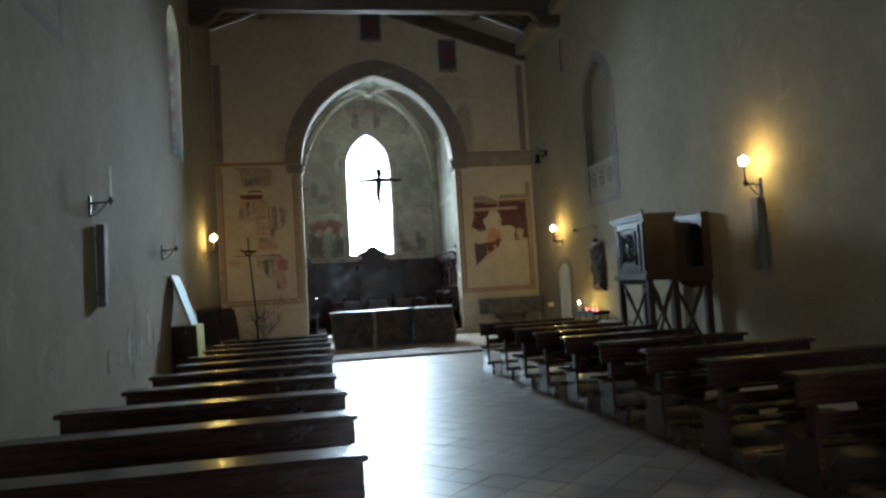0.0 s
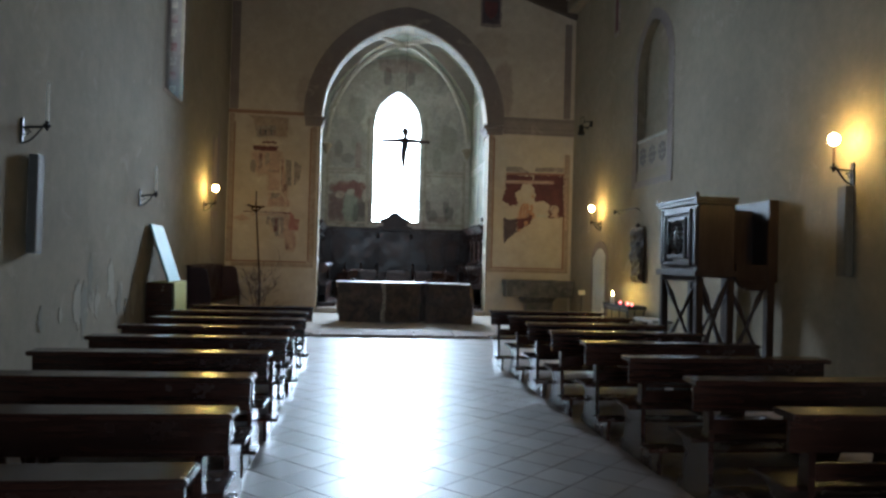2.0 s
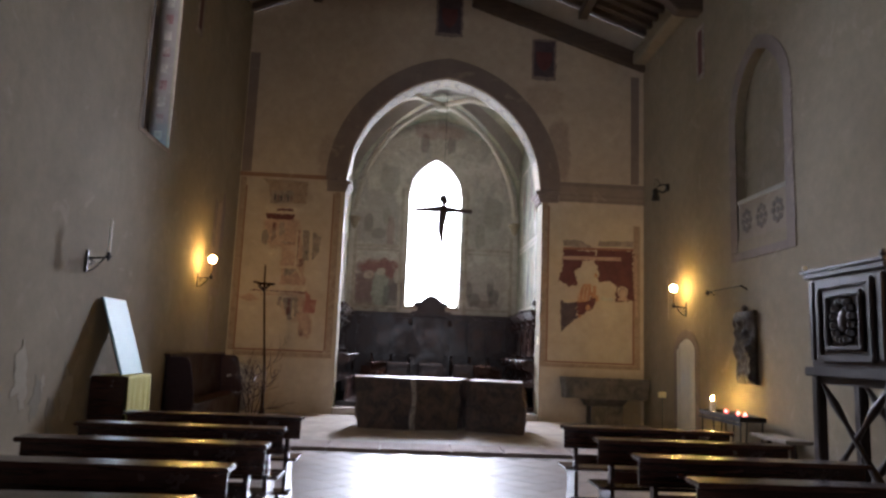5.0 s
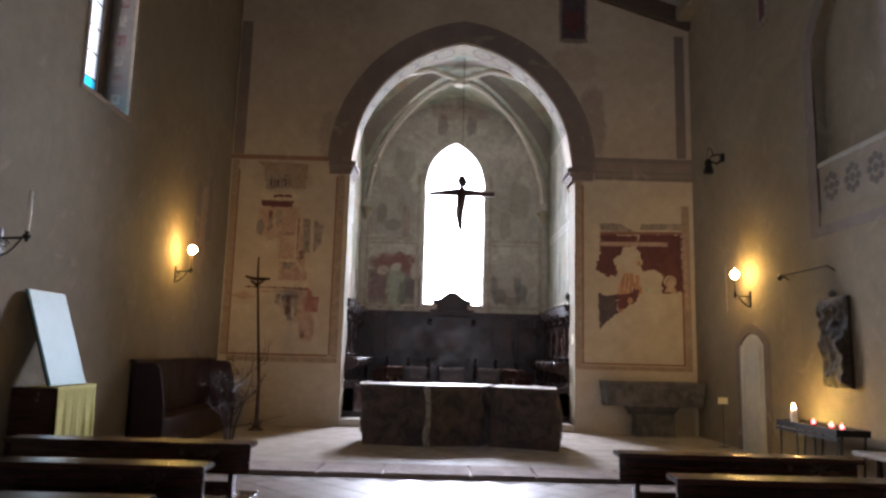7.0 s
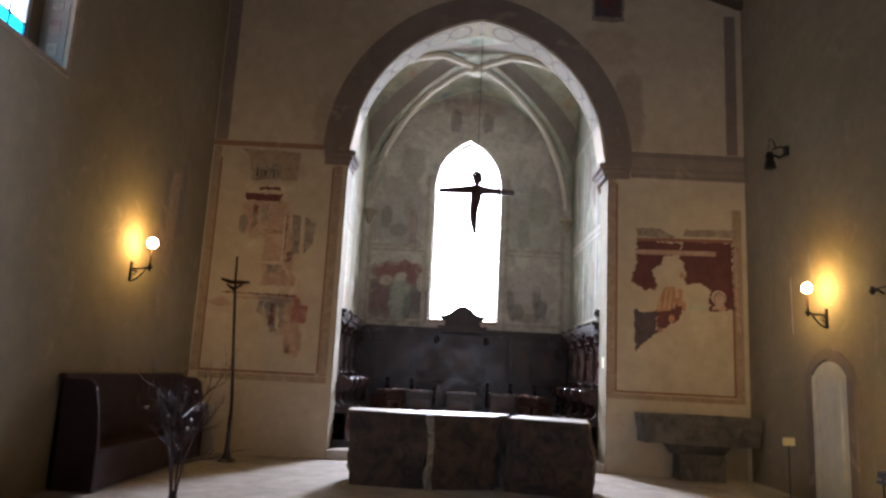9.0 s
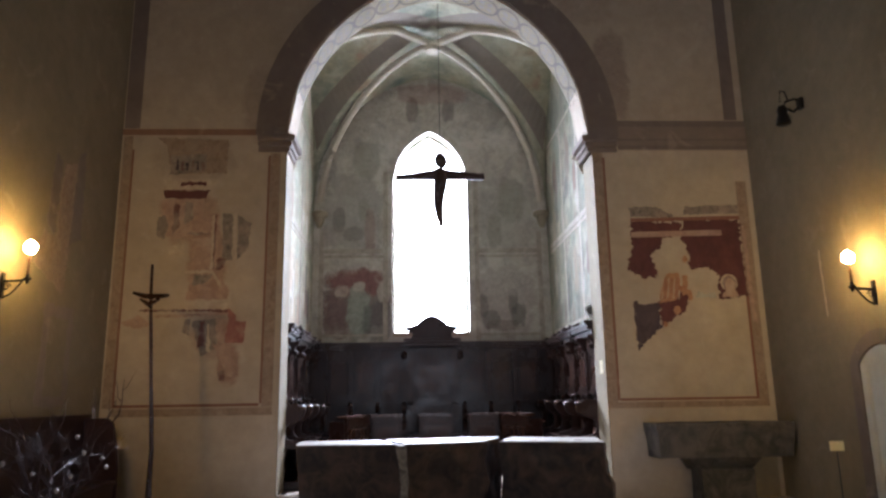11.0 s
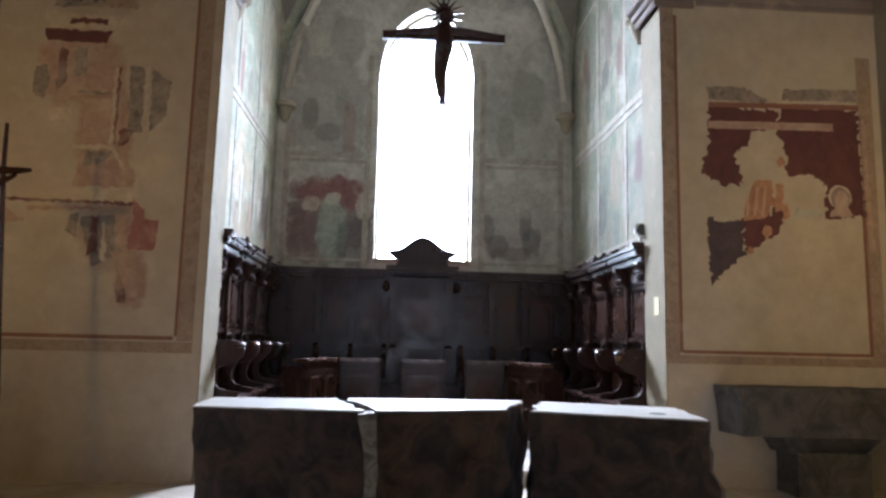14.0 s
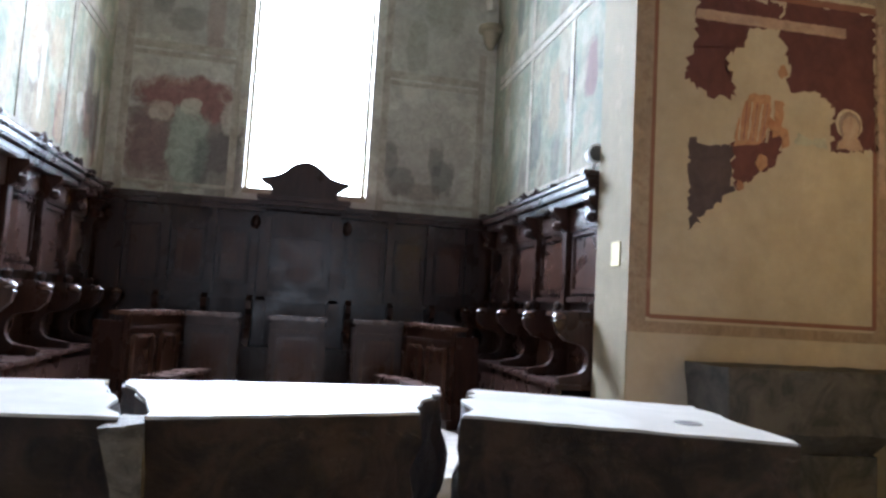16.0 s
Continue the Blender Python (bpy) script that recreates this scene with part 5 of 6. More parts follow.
M["grey_border"] = fresco("grey_painted_border", [(0.3, (0.27, 0.24, 0.19)), (0.6, (0.36, 0.32, 0.26))], 9.0, (0.44, 0.41, 0.34), (0.5, 0.64))
bands = Geo()
for z, h in ((4.60, 0.06), (4.70, 0.10), (2.86, 0.05), (7.0, 0.06)):
    for x0, x1 in ((CL + 0.25, WX0 - 0.22), (WX1 + 0.22, CR - 0.25)):
        if z < 6.9:
            bands.box(x0, CB - 0.012, z, x1, CB, z + h)
    for x, s in ((CL, 1), (CR, -1)):
        bands.box(min(x, x + s * 0.012), CY0 + 0.1, z, max(x, x + s * 0.012), CB - 0.3, z + h)
setting("trim_chancel_courses", bands, "grey_border", "pale painted courses between the frescoes")
ver = Geo()
for x in (CL + 0.14, WX0 - 0.22, WX1 + 0.14, CR - 0.26):
    ver.box(x, CB - 0.008, 2.7, x + 0.10, CB, 6.6 if CL + 1 < x < CR - 1 else 5.2)
for y in (23.6, 24.9):
    ver.box(CL, y, 2.7, CL + 0.008, y + 0.09, 7.0).box(CR - 0.008, y, 2.7, CR, y + 0.09, 7.0)
setting("trim_chancel_borders", ver, "grey_border", "faded painted borders of the frescoes")

# ---- choir stalls ----
M["stall_gloss"] = wood("polished_stall_moulding", (0.04, 0.02, 0.014), (0.10, 0.048, 0.030), 0.24, 2)
def side_stall(name, x, s, y0, bays, pitch):
    """A run of choir stalls along a side wall; s: the way in which it faces."""
    st = thing(name, (x, y0, CHAN), "dark carved walnut choir stalls with panelled backs", "choir stall", "choir stalls")
    L = bays * pitch
    bx = lambda a, b: (min(s * a, s * b), max(s * a, s * b))

    def bar(nm, a, b, ya, yb, za, zb, mat="stall", bev=0.008, label=""):
        p, q = bx(a, b)
        return part(nm, Geo().box(p, ya, za, q, yb, zb), mat, st, label, bev)
    bar("plinth", 0.0, 0.75, 0, L, 0.0, 0.12)
    bar("back", 0.0, 0.05, 0, L, 0.12, 2.30)
    bar("seat_rail", 0.05, 0.50, 0, L, 0.60, 0.645)
    bar("seat_front", 0.44, 0.47, 0, L, 0.12, 0.60)
    bar("arm_rail", 0.05, 0.30, 0, L, 1.22, 1.27)
    bar("frieze", 0.05, 0.09, 0, L, 2.06, 2.30)
    bar("cornice_bed", 0.0, 0.20, -0.0, L, 2.30, 2.38, bev=0.015)
    bar("cornice", 0.0, 0.27, -0.0, L, 2.38, 2.45, bev=0.015)
    bar("cornice_cap", 0.0, 0.30, -0.0, L, 2.45, 2.49, bev=0.008)
    bar("lower_moulding", 0.05, 0.10, 0, L, 1.36, 1.42)
    for k in range(bays):
        ya, yb = k * pitch + 0.09, (k + 1) * pitch - 0.09
        bar("panel", 0.05, 0.065, ya + 0.08, yb - 0.08, 1.50, 1.98, "stall_panel", 0.004)
        a, b = bx(0.05, 0.085)
        part("panel_frame", ring_frame(Geo(), a, b, ya + 0.02, yb - 0.02, 1.44, 2.05, 0.05), "stall", st, "", 0.01)
        bar("frieze_panel", 0.09, 0.10, ya + 0.03, yb - 0.03, 2.10, 2.26, "stall_panel", 0.004)
        bar("lower_panel", 0.05, 0.07, ya, yb, 0.72, 1.18, "stall_panel", 0.006)
    for k in range(bays + 1):
        y = min(max(k * pitch, 0.05), L - 0.05)
        bar("pilaster", 0.05, 0.12, y - 0.05, y + 0.05, 1.27, 2.30)
        # carved scroll bracket under the cornice
        a = Geo()
        prof = [(s * (0.12 + 0.13 * math.sin(t * math.pi / 2) + 0.02 * math.sin(t * 9)), 2.06 + 0.24 * t) for t in spread(0, 1, 8)]
        a.prism([(s * 0.12, 2.30), (s * 0.12, 2.06)] + prof, "y", y - 0.045, y + 0.045)
        part("scroll_bracket", a, "stall", st)
        part("bracket_boss", Geo().lathe([(0.01, -0.05), (0.045, -0.03), (0.055, 0), (0.045, 0.03), (0.01, 0.05)], (s * 0.20, y, 2.12), 10), "stall", st, smooth=True)
        part("cornice_crest", Geo().box(*[v for v in (bx(0, 0.32)[0], y - 0.06, 2.491, bx(0, 0.32)[1], y + 0.06, 2.53)]), "stall", st, "", 0.01)
        # curved armrest divider
        prof = [(0.05, 0.646), (0.46, 0.646), (0.47, 0.70)]
        prof += [(0.30 + 0.10 * math.cos(t), 0.86 - 0.13 * math.sin(t)) for t in spread(math.pi * 0.5, math.pi * 1.4, 7)]
        prof += [(0.34, 1.0), (0.42, 1.02), (0.50, 1.10), (0.52, 1.18), (0.47, 1.25), (0.38, 1.275), (0.05, 1.275)]
        part("armrest", Geo().prism([(s * u, v) for u, v in prof] if s > 0 else [(s * u, v) for u, v in prof][::-1], "y", y - 0.035, y + 0.035), "stall", st)
        part("arm_knob", Geo().lathe([(0.02, -0.035), (0.06, -0.02), (0.07, 0.0), (0.06, 0.02), (0.02, 0.045)], (s * 0.46, y, 1.22), 12), "stall_gloss", st, "polished rounded arm end", smooth=True)
        part("rail_finial", Geo().lathe([(0.02, 0), (0.045, 0.03), (0.04, 0.07), (0.015, 0.09)], (s * 0.16, y, 1.275), 10), "stall", st, smooth=True)
    return st


side_stall("choir_stall", CR, -1, CY0 + 0.02, 4, 0.86)
side_stall("choir_stall", CL, 1, CY0 + 0.02, 4, 0.86)
# spotlight and dust sheets lying on the cornices
M["white_metal"] = plain("white_enamel", (0.75, 0.75, 0.73), 0.35, 0, 0.08)
sp = thing("clamp_spotlight", (CR - 0.18, 22.62, CHAN + 2.53), "small white round spotlight on the stall cornice", "spotlight")
sg = Geo().lathe([(0.03, -0.09), (0.06, -0.07), (0.085, 0.04), (0.09, 0.06), (0.075, 0.062)], (0, 0, 0), 16)
sg.v = [(x, -z, y + 0.16) for x, y, z in sg.v]
part("head", sg, "white_metal", sp, smooth=True)
part("lens", Geo().tube([(0, -0.064, 0.16), (0, -0.068, 0.16)], 0.07, 16), "speaker", sp, "dark lens")
part("stem", Geo().tube([(0, 0, 0), (0, 0, 0.1)], 0.015), "white_metal", sp)
for x, y0, y1 in ((CR - 0.16, 23.6, 25.4), (CL + 0.16, 23.6, 25.0)):
    c = thing("carved_cresting", (x, y0, CHAN + 2.49), "low carved cresting lying on the stall cornice", "carving")
    g = Geo()
    for k in range(18):
        t = k / 18
        g.tube([(0.1 * math.sin(k * 2.1), (y1 - y0) * t, 0.01), (0.06 * math.sin(k * 1.3), (y1 - y0) * t + 0.05, 0.08 + 0.03 * math.sin(k * 1.7)), (0.08 * math.sin(k), (y1 - y0) * t + 0.12, 0.02)], 0.025, 6)
    part("scrolls", g, "stall", c, smooth=True)

# back stalls with the throne
bk = thing("choir_stall", (CX, CB, CHAN), "dark panelled choir stalls along the end wall", "choir stall", "choir stalls")
W0, W1 = CL + 0.31 - CX, CR - 0.31 - CX


def bbar(nm, x0, x1, d0, d1, z0, z1, mat="stall", bev=0.008, owner=None):
    return part(nm, Geo().box(x0, -d1, z0, x1, -d0, z1), mat, owner or bk, "", bev)


bbar("back", W0 - 0.3, W1 + 0.3, 0.0, 0.28, 0.0, 2.36)
bbar("cornice", W0 - 0.3, W1 + 0.3, 0.0, 0.42, 2.36, 2.42, bev=0.015)
bbar("cornice_cap", W0 - 0.3, W1 + 0.3, 0.0, 0.46, 2.42, 2.50, bev=0.015)
bbar("arm_rail", W0, W1, 0.28, 0.50, 1.20, 1.26)
bbar("seat_rail", W0, W1, 0.28, 0.72, 0.58, 0.63)
bbar("plinth", W0, W1, 0.28, 0.9, 0.0, 0.12)
bbar("seat_front", W0 + 0.05, W1 - 0.05, 0.60, 0.63, 0.12, 0.58)
edges = [W0 + 0.04, W0 + 0.60, W0 + 1.16, -0.62, 0.62, W1 - 1.16, W1 - 0.60, W1 - 0.04]
for x in edges:
    bbar("pilaster", x - 0.05, x + 0.05, 0.28, 0.36, 1.26, 2.36)
    prof = [(-0.28, 0.63), (-0.70, 0.63), (-0.70, 0.72), (-0.55, 0.85), (-0.60, 1.02), (-0.72, 1.10), (-0.74, 1.2), (-0.64, 1.265), (-0.28, 1.265)]
    part("armrest", Geo().prism([(y, z) for y, z in prof], "x", x - 0.035, x + 0.035), "stall", bk)
for x0, x1 in zip(edges, edges[1:]):
    if x1 - x0 < 1:
        bbar("panel", x0 + 0.12, x1 - 0.12, 0.28, 0.295, 1.46, 2.08, "stall_panel", 0.004)
        g = Geo()
        g.box(x0 + 0.07, -0.345, 1.40, x1 - 0.07, -0.28, 1.46).box(x0 + 0.07, -0.345, 2.08, x1 - 0.07, -0.28, 2.14)
        g.box(x0 + 0.07, -0.345, 1.46, x0 + 0.12, -0.28, 2.08).box(x1 - 0.12, -0.345, 1.46, x1 - 0.07, -0.28, 2.08)
        part("panel_frame", g, "stall", bk, "", 0.02)
th = thing("celebrant_throne", (CX - 0.03, CB - 0.28, CHAN), "tall dark wooden throne with a curved pediment", "throne")
tb = lambda nm, x0, x1, d0, d1, z0, z1, mat="stall", bev=0.01: bbar(nm, x0, x1, d0, d1, z0, z1, mat, bev, th)
tb("back", -0.50, 0.50, 0.0, 0.14, 0.0, 2.44)
for x in (-0.46, 0.46):
    tb("pilaster", x - 0.07, x + 0.07, 0.14, 0.22, 0.12, 2.30)
    part("side_scroll", Geo().lathe([(0.02, -0.09), (0.06, -0.05), (0.07, 0.0), (0.05, 0.06), (0.01, 0.1)], (x * 1.28, -0.12, 2.22), 10), "stall", th, smooth=True)
tb("panel", -0.28, 0.28, 0.14, 0.155, 1.48, 2.02, "stall_panel", 0.005)
g = Geo()
g.box(-0.35, -0.19, 1.40, 0.35, -0.14, 1.48).box(-0.35, -0.19, 2.02, 0.35, -0.14, 2.10).box(-0.35, -0.19, 1.48, -0.28, -0.14, 2.02).box(0.28, -0.19, 1.48, 0.35, -0.14, 2.02)
part("panel_frame", g, "stall", th, "", 0.022)
tb("cross_rail", -0.52, 0.52, 0.14, 0.24, 1.26, 1.33)
tb("cornice", -0.56, 0.56, 0.0, 0.30, 2.44, 2.50)
tb("cornice_cap", -0.60, 0.60, 0.0, 0.34, 2.50, 2.56)
tb("seat", -0.45, 0.45, 0.14, 0.62, 0.58, 0.64)
tb("seat_base", -0.42, 0.42, 0.14, 0.58, 0.0, 0.58)
ped = [(-0.44, 2.561), (0.44, 2.561), (0.40, 2.66), (0.52, 2.74), (0.60, 2.80), (0.44, 2.82), (0.32, 2.86), (0.22, 2.95), (0.12, 3.02), (0.0, 3.05), (-0.12, 3.02), (-0.22, 2.95), (-0.32, 2.86), (-0.44, 2.82), (-0.60, 2.80), (-0.52, 2.74), (-0.40, 2.66)]
part("pediment", Geo().prism(ped, "y", -0.26, -0.04), "stall", th, "", 0.01)

# desks before the stalls
def desk(at, w, label, rz=0.0):
    d = thing("kneeling_desk", at, label, "kneeler", "desks before the stalls", rz)
    part("front_panel", Geo().box(-w / 2, -0.02, 0.0, w / 2, 0.02, 1.0), "stall", d, "", 0.006)
    part("top_rail", Geo().box(-w / 2 - 0.03, -0.05, 1.0, w / 2 + 0.03, 0.16, 1.05), "stall_gloss", d, "", 0.012)
    part("upper_moulding", Geo().box(-w / 2, -0.045, 0.86, w / 2, -0.018, 0.90), "stall", d, "", 0.008)
    part("base", Geo().box(-w / 2 - 0.02, -0.04, 0.0, w / 2 + 0.02, 0.2, 0.1), "stall", d, "", 0.01)
    n = max(1, round(w / 0.6))
    for k in range(n):
        x0, x1 = -w / 2 + w * k / n + 0.07, -w / 2 + w * (k + 1) / n - 0.07
        part("panel", Geo().box(x0 + 0.04, -0.03, 0.2, x1 - 0.04, -0.019, 0.78), "stall_panel", d, "", 0.004)
        g = Geo().box(x0, -0.06, 0.16, x0 + 0.04, -0.019, 0.82).box(x1 - 0.04, -0.06, 0.16, x1, -0.019, 0.82).box(x0 + 0.04, -0.06, 0.16, x1 - 0.04, -0.019, 0.2).box(x0 + 0.04, -0.06, 0.78, x1 - 0.04, -0.019, 0.82)
        part("panel_frame", g, "stall_gloss", d, "", 0.013)
    for s in (-1, 1):
        part("side", Geo().box(s * w / 2 - 0.02, 0.02, 0.0, s * w / 2 + 0.02, 0.3, 0.95), "stall", d)
    return d


desk((1.86, 25.0, CHAN), 0.60, "small dark wooden kneeling desk with moulded panel")
desk((0.93, 25.0, CHAN), 0.54, "dark wooden choir desk with moulded panel")
desk((2.78, 25.0, CHAN), 0.54, "dark wooden choir desk with moulded panel")
desk((0.42, 24.45, CHAN), 1.15, "reddish wooden choir desk with bench, set lengthwise", 74)
desk((3.26, 24.45, CHAN), 1.15, "reddish wooden choir desk with bench, set lengthwise", -74)
for x, rz in ((0.72, 74), (2.98, -74)):
    b2 = thing("choir_bench", (x, 24.25, CHAN), "low dark wooden bench beside the desk", "bench", "", rz)
    part("seat", Geo().box(-0.5, -0.14, 0.42, 0.5, 0.14, 0.46), "stall_panel", b2, "", 0.01)
    for q in (-0.42, 0.42):
        part("leg", Geo().box(q - 0.03, -0.11, 0, q + 0.03, 0.11, 0.42), "stall", b2)

# ---- hanging crucifix: one plain shape ----
cr = Geo()
cr.box(-0.045, -0.03, -0.85, 0.045, 0.03, 0.42).box(-0.735, -0.03, -0.05, 0.735, 0.03, 0.05)
cr.tube([(0, -0.08, 0.10), (0.0, -0.10, -0.15), (-0.03, -0.10, -0.35), (-0.04, -0.11, -0.55), (-0.02, -0.07, -0.78)], [0.09, 0.12, 0.10, 0.08, 0.04], 10)
cr.tube([(-0.68, -0.06, 0.0), (-0.35, -0.07, 0.03), (0, -0.09, 0.06), (0.35, -0.07, 0.03), (0.68, -0.06, 0.0)], [0.03, 0.045, 0.06, 0.045, 0.03], 8)
cr.lathe([(0.02, -0.10), (0.08, -0.06), (0.095, 0), (0.08, 0.07), (0.02, 0.10)], (0.02, -0.10, 0.22), 12)
for k in range(15):
    a = 2 * math.pi * k / 15
    cr.tube([(0.0, -0.02, 0.30), (0.24 * math.cos(a), -0.02, 0.30 + 0.24 * math.sin(a))], [0.03, 0.004], 5)
crux = part("crucifix", cr, M["stall"])
tagged(crux, "dark wooden crucifix with rayed halo hanging on a wire", "crucifix")
crux.matrix_world = pose(1.90, 22.5, 5.14, 0, 0, -1.5)
wire = part("hanging_wire", Geo().tube([(1.9, 22.5, 5.5), (1.9, 22.55, 8.38)], 0.006, 5), "iron")
tagged(wire, "thin dark wire hanging from the vault", "wire")

# small card on the arch jamb
M["paper"] = plain("yellowed_paper", (0.62, 0.55, 0.33), 0.8, 0, 0.15)
card = part("notice_card", Geo().box(JR - 0.020, 22.05, 1.86, JR - 0.0125, 22.2, 2.06), "paper")
tagged(card, "small yellowed paper card on the arch jamb", "notice")

# ---- altar furnishings at the sides ----
M["bronze"] = stone("dark_bronze", (0.02, 0.015, 0.010), (0.055, 0.042, 0.026), (0.08, 0.065, 0.04), 0.68, 3.0, 0.5)
M["dark_stone"] = stone("dark_green_stone", (0.03, 0.03, 0.03), (0.10, 0.09, 0.08), (0.17, 0.14, 0.11), 0.6, 1.5, 0.9)
sa = thing("side_altar", (5.75, 21.62, PLAT), "dark stone slab table on a pedestal against the wall", "side altar")


def rough_slab(x0, y0, z0, x1, y1, z1, n, amp, seed, under=0.0):
    rows = []
    for z in spread(z0, z1, 5):
        ring = []
        k = under * (1 - (z - z0) / (z1 - z0))
        for (ax, ay), (bx, by) in (((x0 + k, y0 + k), (x1 - k, y0 + k)), ((x1 - k, y0 + k), (x1 - k, y1)), ((x1 - k, y1), (x0 + k, y1)), ((x0 + k, y1), (x0 + k, y0 + k))):
            for i in range(n):
                t = i / n
                x, y = ax + (bx - ax) * t, ay + (by - ay) * t
                j = amp * noise.noise(Vector((x * 5 + seed, y * 5, z * 6)))
                ring.append((x + j, y + j, z + 0.4 * j))
        rows.append(ring + [ring[0]])
    g = Geo().sheet(rows)
    m = 4 * n
    g.add(rows[-1][:m], [tuple(range(m))])
    return g.add(rows[0][:m], [tuple(range(m))])


part("slab", rough_slab(-0.92, -0.30, 0.60, 1.08, 0.27, 1.075, 12, 0.025, 3, 0.05), "dark_stone", sa, "rough dark stone slab", smooth=True)
part("capital", rough_slab(-0.44, -0.22, 0.42, 0.60, 0.27, 0.605, 8, 0.03, 5, 0.12), "dark_stone", sa, smooth=True)
part("pedestal", rough_slab(-0.26, -0.14, 0.0, 0.50, 0.27, 0.43, 6, 0.015, 8), "dark_stone", sa, smooth=True)
setting("trim_pale_dado", Geo().box(6.28, YF - 0.02, PLAT, 6.80, YF, 0.68), "reveal", "pale mended plaster beside the side altar")

# ragged broken end; the light on this face is put into its pale colour
M["broken_stone_lit"] = stone("broken_stone_lit", (0.13, 0.11, 0.085), (0.33, 0.29, 0.23), (0.46, 0.41, 0.33), 0.75, 3.0, 1.0)
pb = thing("broken_stone_end", (0, 0, 0), "broken end of the middle altar block, coloured pale as lit", "stone")
part("stone", rough_slab(1.25, 19.09, PLAT, 1.345, 19.24, 1.05, 14, 0.055, 4), "broken_stone_lit", pb, smooth=True)
sk = part("socket", Geo().lathe([(0.055, 0), (0.05, 0.003)], (3.22, 19.25, 1.056), 14), "dark_stone")
tagged(sk, "small dark round socket in the altar top", "socket")

# processional cross on a tall pole
pc = thing("processional_cross", (-2.0, 20.9, PLAT), "tall dark wooden cross on a slender pole", "standing cross")
part("pole", Geo().tube([(0.03, 0, 0.0), (0.03, 0, 0.9), (-0.05, 0, 1.95), (-0.12, 0, 2.90), (-0.13, 0, 3.32)], [0.045, 0.028, 0.024, 0.022, 0.018], 10), "pew", pc)
part("arm", Geo().tube([(-0.36, 0, 2.935), (-0.2, 0, 2.885), (0.0, 0, 2.885), (0.12, 0, 2.895)], [0.02, 0.035, 0.035, 0.02], 8), "pew", pc)
part("lower_arm", Geo().tube([(-0.26, 0, 2.845), (-0.13, -0.03, 2.765), (0.0, 0, 2.845)], [0.015, 0.04, 0.015], 8), "pew", pc)
part("foot", Geo().lathe([(0.14, 0), (0.14, 0.03), (0.08, 0.05), (0.05, 0.14), (0.045, 0.2)], (0.03, 0, 0), 16), "pew", pc)

# bare thorn branches
br = thing("bare_branches", (-1.48, 17.35, PLAT), "dry dark thorny branches standing on a small round base", "dried branches")
rnd = random.Random(21)
twigs = Geo()


def twig(p, d, ln, r, depth):
    pts, q = [p], p
    for _ in range(4):
        d = (d + Vector((rnd.uniform(-0.35, 0.35), rnd.uniform(-0.35, 0.35), rnd.uniform(-0.18, 0.25)))).normalized()
        q = q + d * ln / 4
        pts.append(q)
    twigs.tube(pts, [r, r * 0.85, r * 0.7, r * 0.55, r * 0.3], 5)
    if depth:
        for k in range(4 if depth > 1 else 3):
            i = rnd.randint(1, 4)
            twig(pts[i], (d + Vector((rnd.uniform(-1, 1), rnd.uniform(-1, 1), rnd.uniform(-0.3, 0.9)))).normalized(), ln * rnd.uniform(0.45, 0.75), r * 0.6, depth - 1)


for k in range(4):
    a = 1.5 * k
    twigs.tube([(0.02 * math.cos(a), 0.02 * math.sin(a), 0.05), (0.08 * math.cos(a), 0.07 * math.sin(a), 0.45), (0.2 * math.cos(a), 0.16 * math.sin(a), 0.85), (0.3 * math.cos(a + 0.3), 0.22 * math.sin(a + 0.3), 1.2)], [0.014, 0.011, 0.008, 0.003], 6)
for k in range(15):
    a = 2 * math.pi * k * 0.382
    twig(Vector((0.01 * math.cos(a), 0.01 * math.sin(a), 0.42 + 0.045 * k)), Vector((0.9 * math.cos(a), 0.7 * math.sin(a), rnd.uniform(0.2, 0.9))).normalized(), rnd.uniform(0.32, 0.58), 0.009, 2)
M["twig"] = wood("dry_twig", (0.035, 0.02, 0.02), (0.075, 0.042, 0.038), 0.62)
M["twig"].node_tree.nodes["Principled BSDF"].inputs["Specular IOR Level"].default_value = 0.2
M["pod"] = plain("glint_bead_paint", (0.34, 0.29, 0.25), 0.5)
part("twig_tangle", twigs, "twig", br, kind="stuff")
rnd = random.Random(3)
# pale beads added among the twigs in place of glossy highlights
for k in range(10):
    a, h = rnd.uniform(0, 6.28), rnd.uniform(0.5, 1.2)
    d = rnd.uniform(0.12, 0.5)
    part("pod", Geo().lathe([(0.004, -0.02), (0.016, -0.008), (0.017, 0.006), (0.004, 0.022)], (d * math.cos(a), d * math.sin(a), h), 8), "pod", br, "small pale bead standing in for a glint on the twigs", smooth=True)
part("base", Geo().lathe([(0.12, 0), (0.12, 0.025), (0.05, 0.05), (0.03, 0.14)], (0, 0, 0), 16), "twig", br, smooth=True)

# long settle by the left wall
M["settle"] = wood("settle_wood", (0.024, 0.011, 0.011), (0.055, 0.026, 0.024), 0.45, 1)
M["settle"].node_tree.nodes["Principled BSDF"].inputs["Specular IOR Level"].default_value = 0.25
se = thing("settle", (XL, 17.7, PLAT), "long dark wooden settle with a tall plain back", "bench")
part("back", Geo().prism([(0.02, 0.1), (0.10, 0.1), (0.06, 1.28), (0.02, 1.28)], "y", 0.0, 3.7), "settle", se, "", 0.01)
part("top_rail", Geo().box(0.0, -0.03, 1.28, 0.11, 3.73, 1.33), "settle", se, "", 0.012)
part("seat", Geo().box(0.08, 0.05, 0.42, 0.56, 3.65, 0.47), "settle", se, "", 0.012)
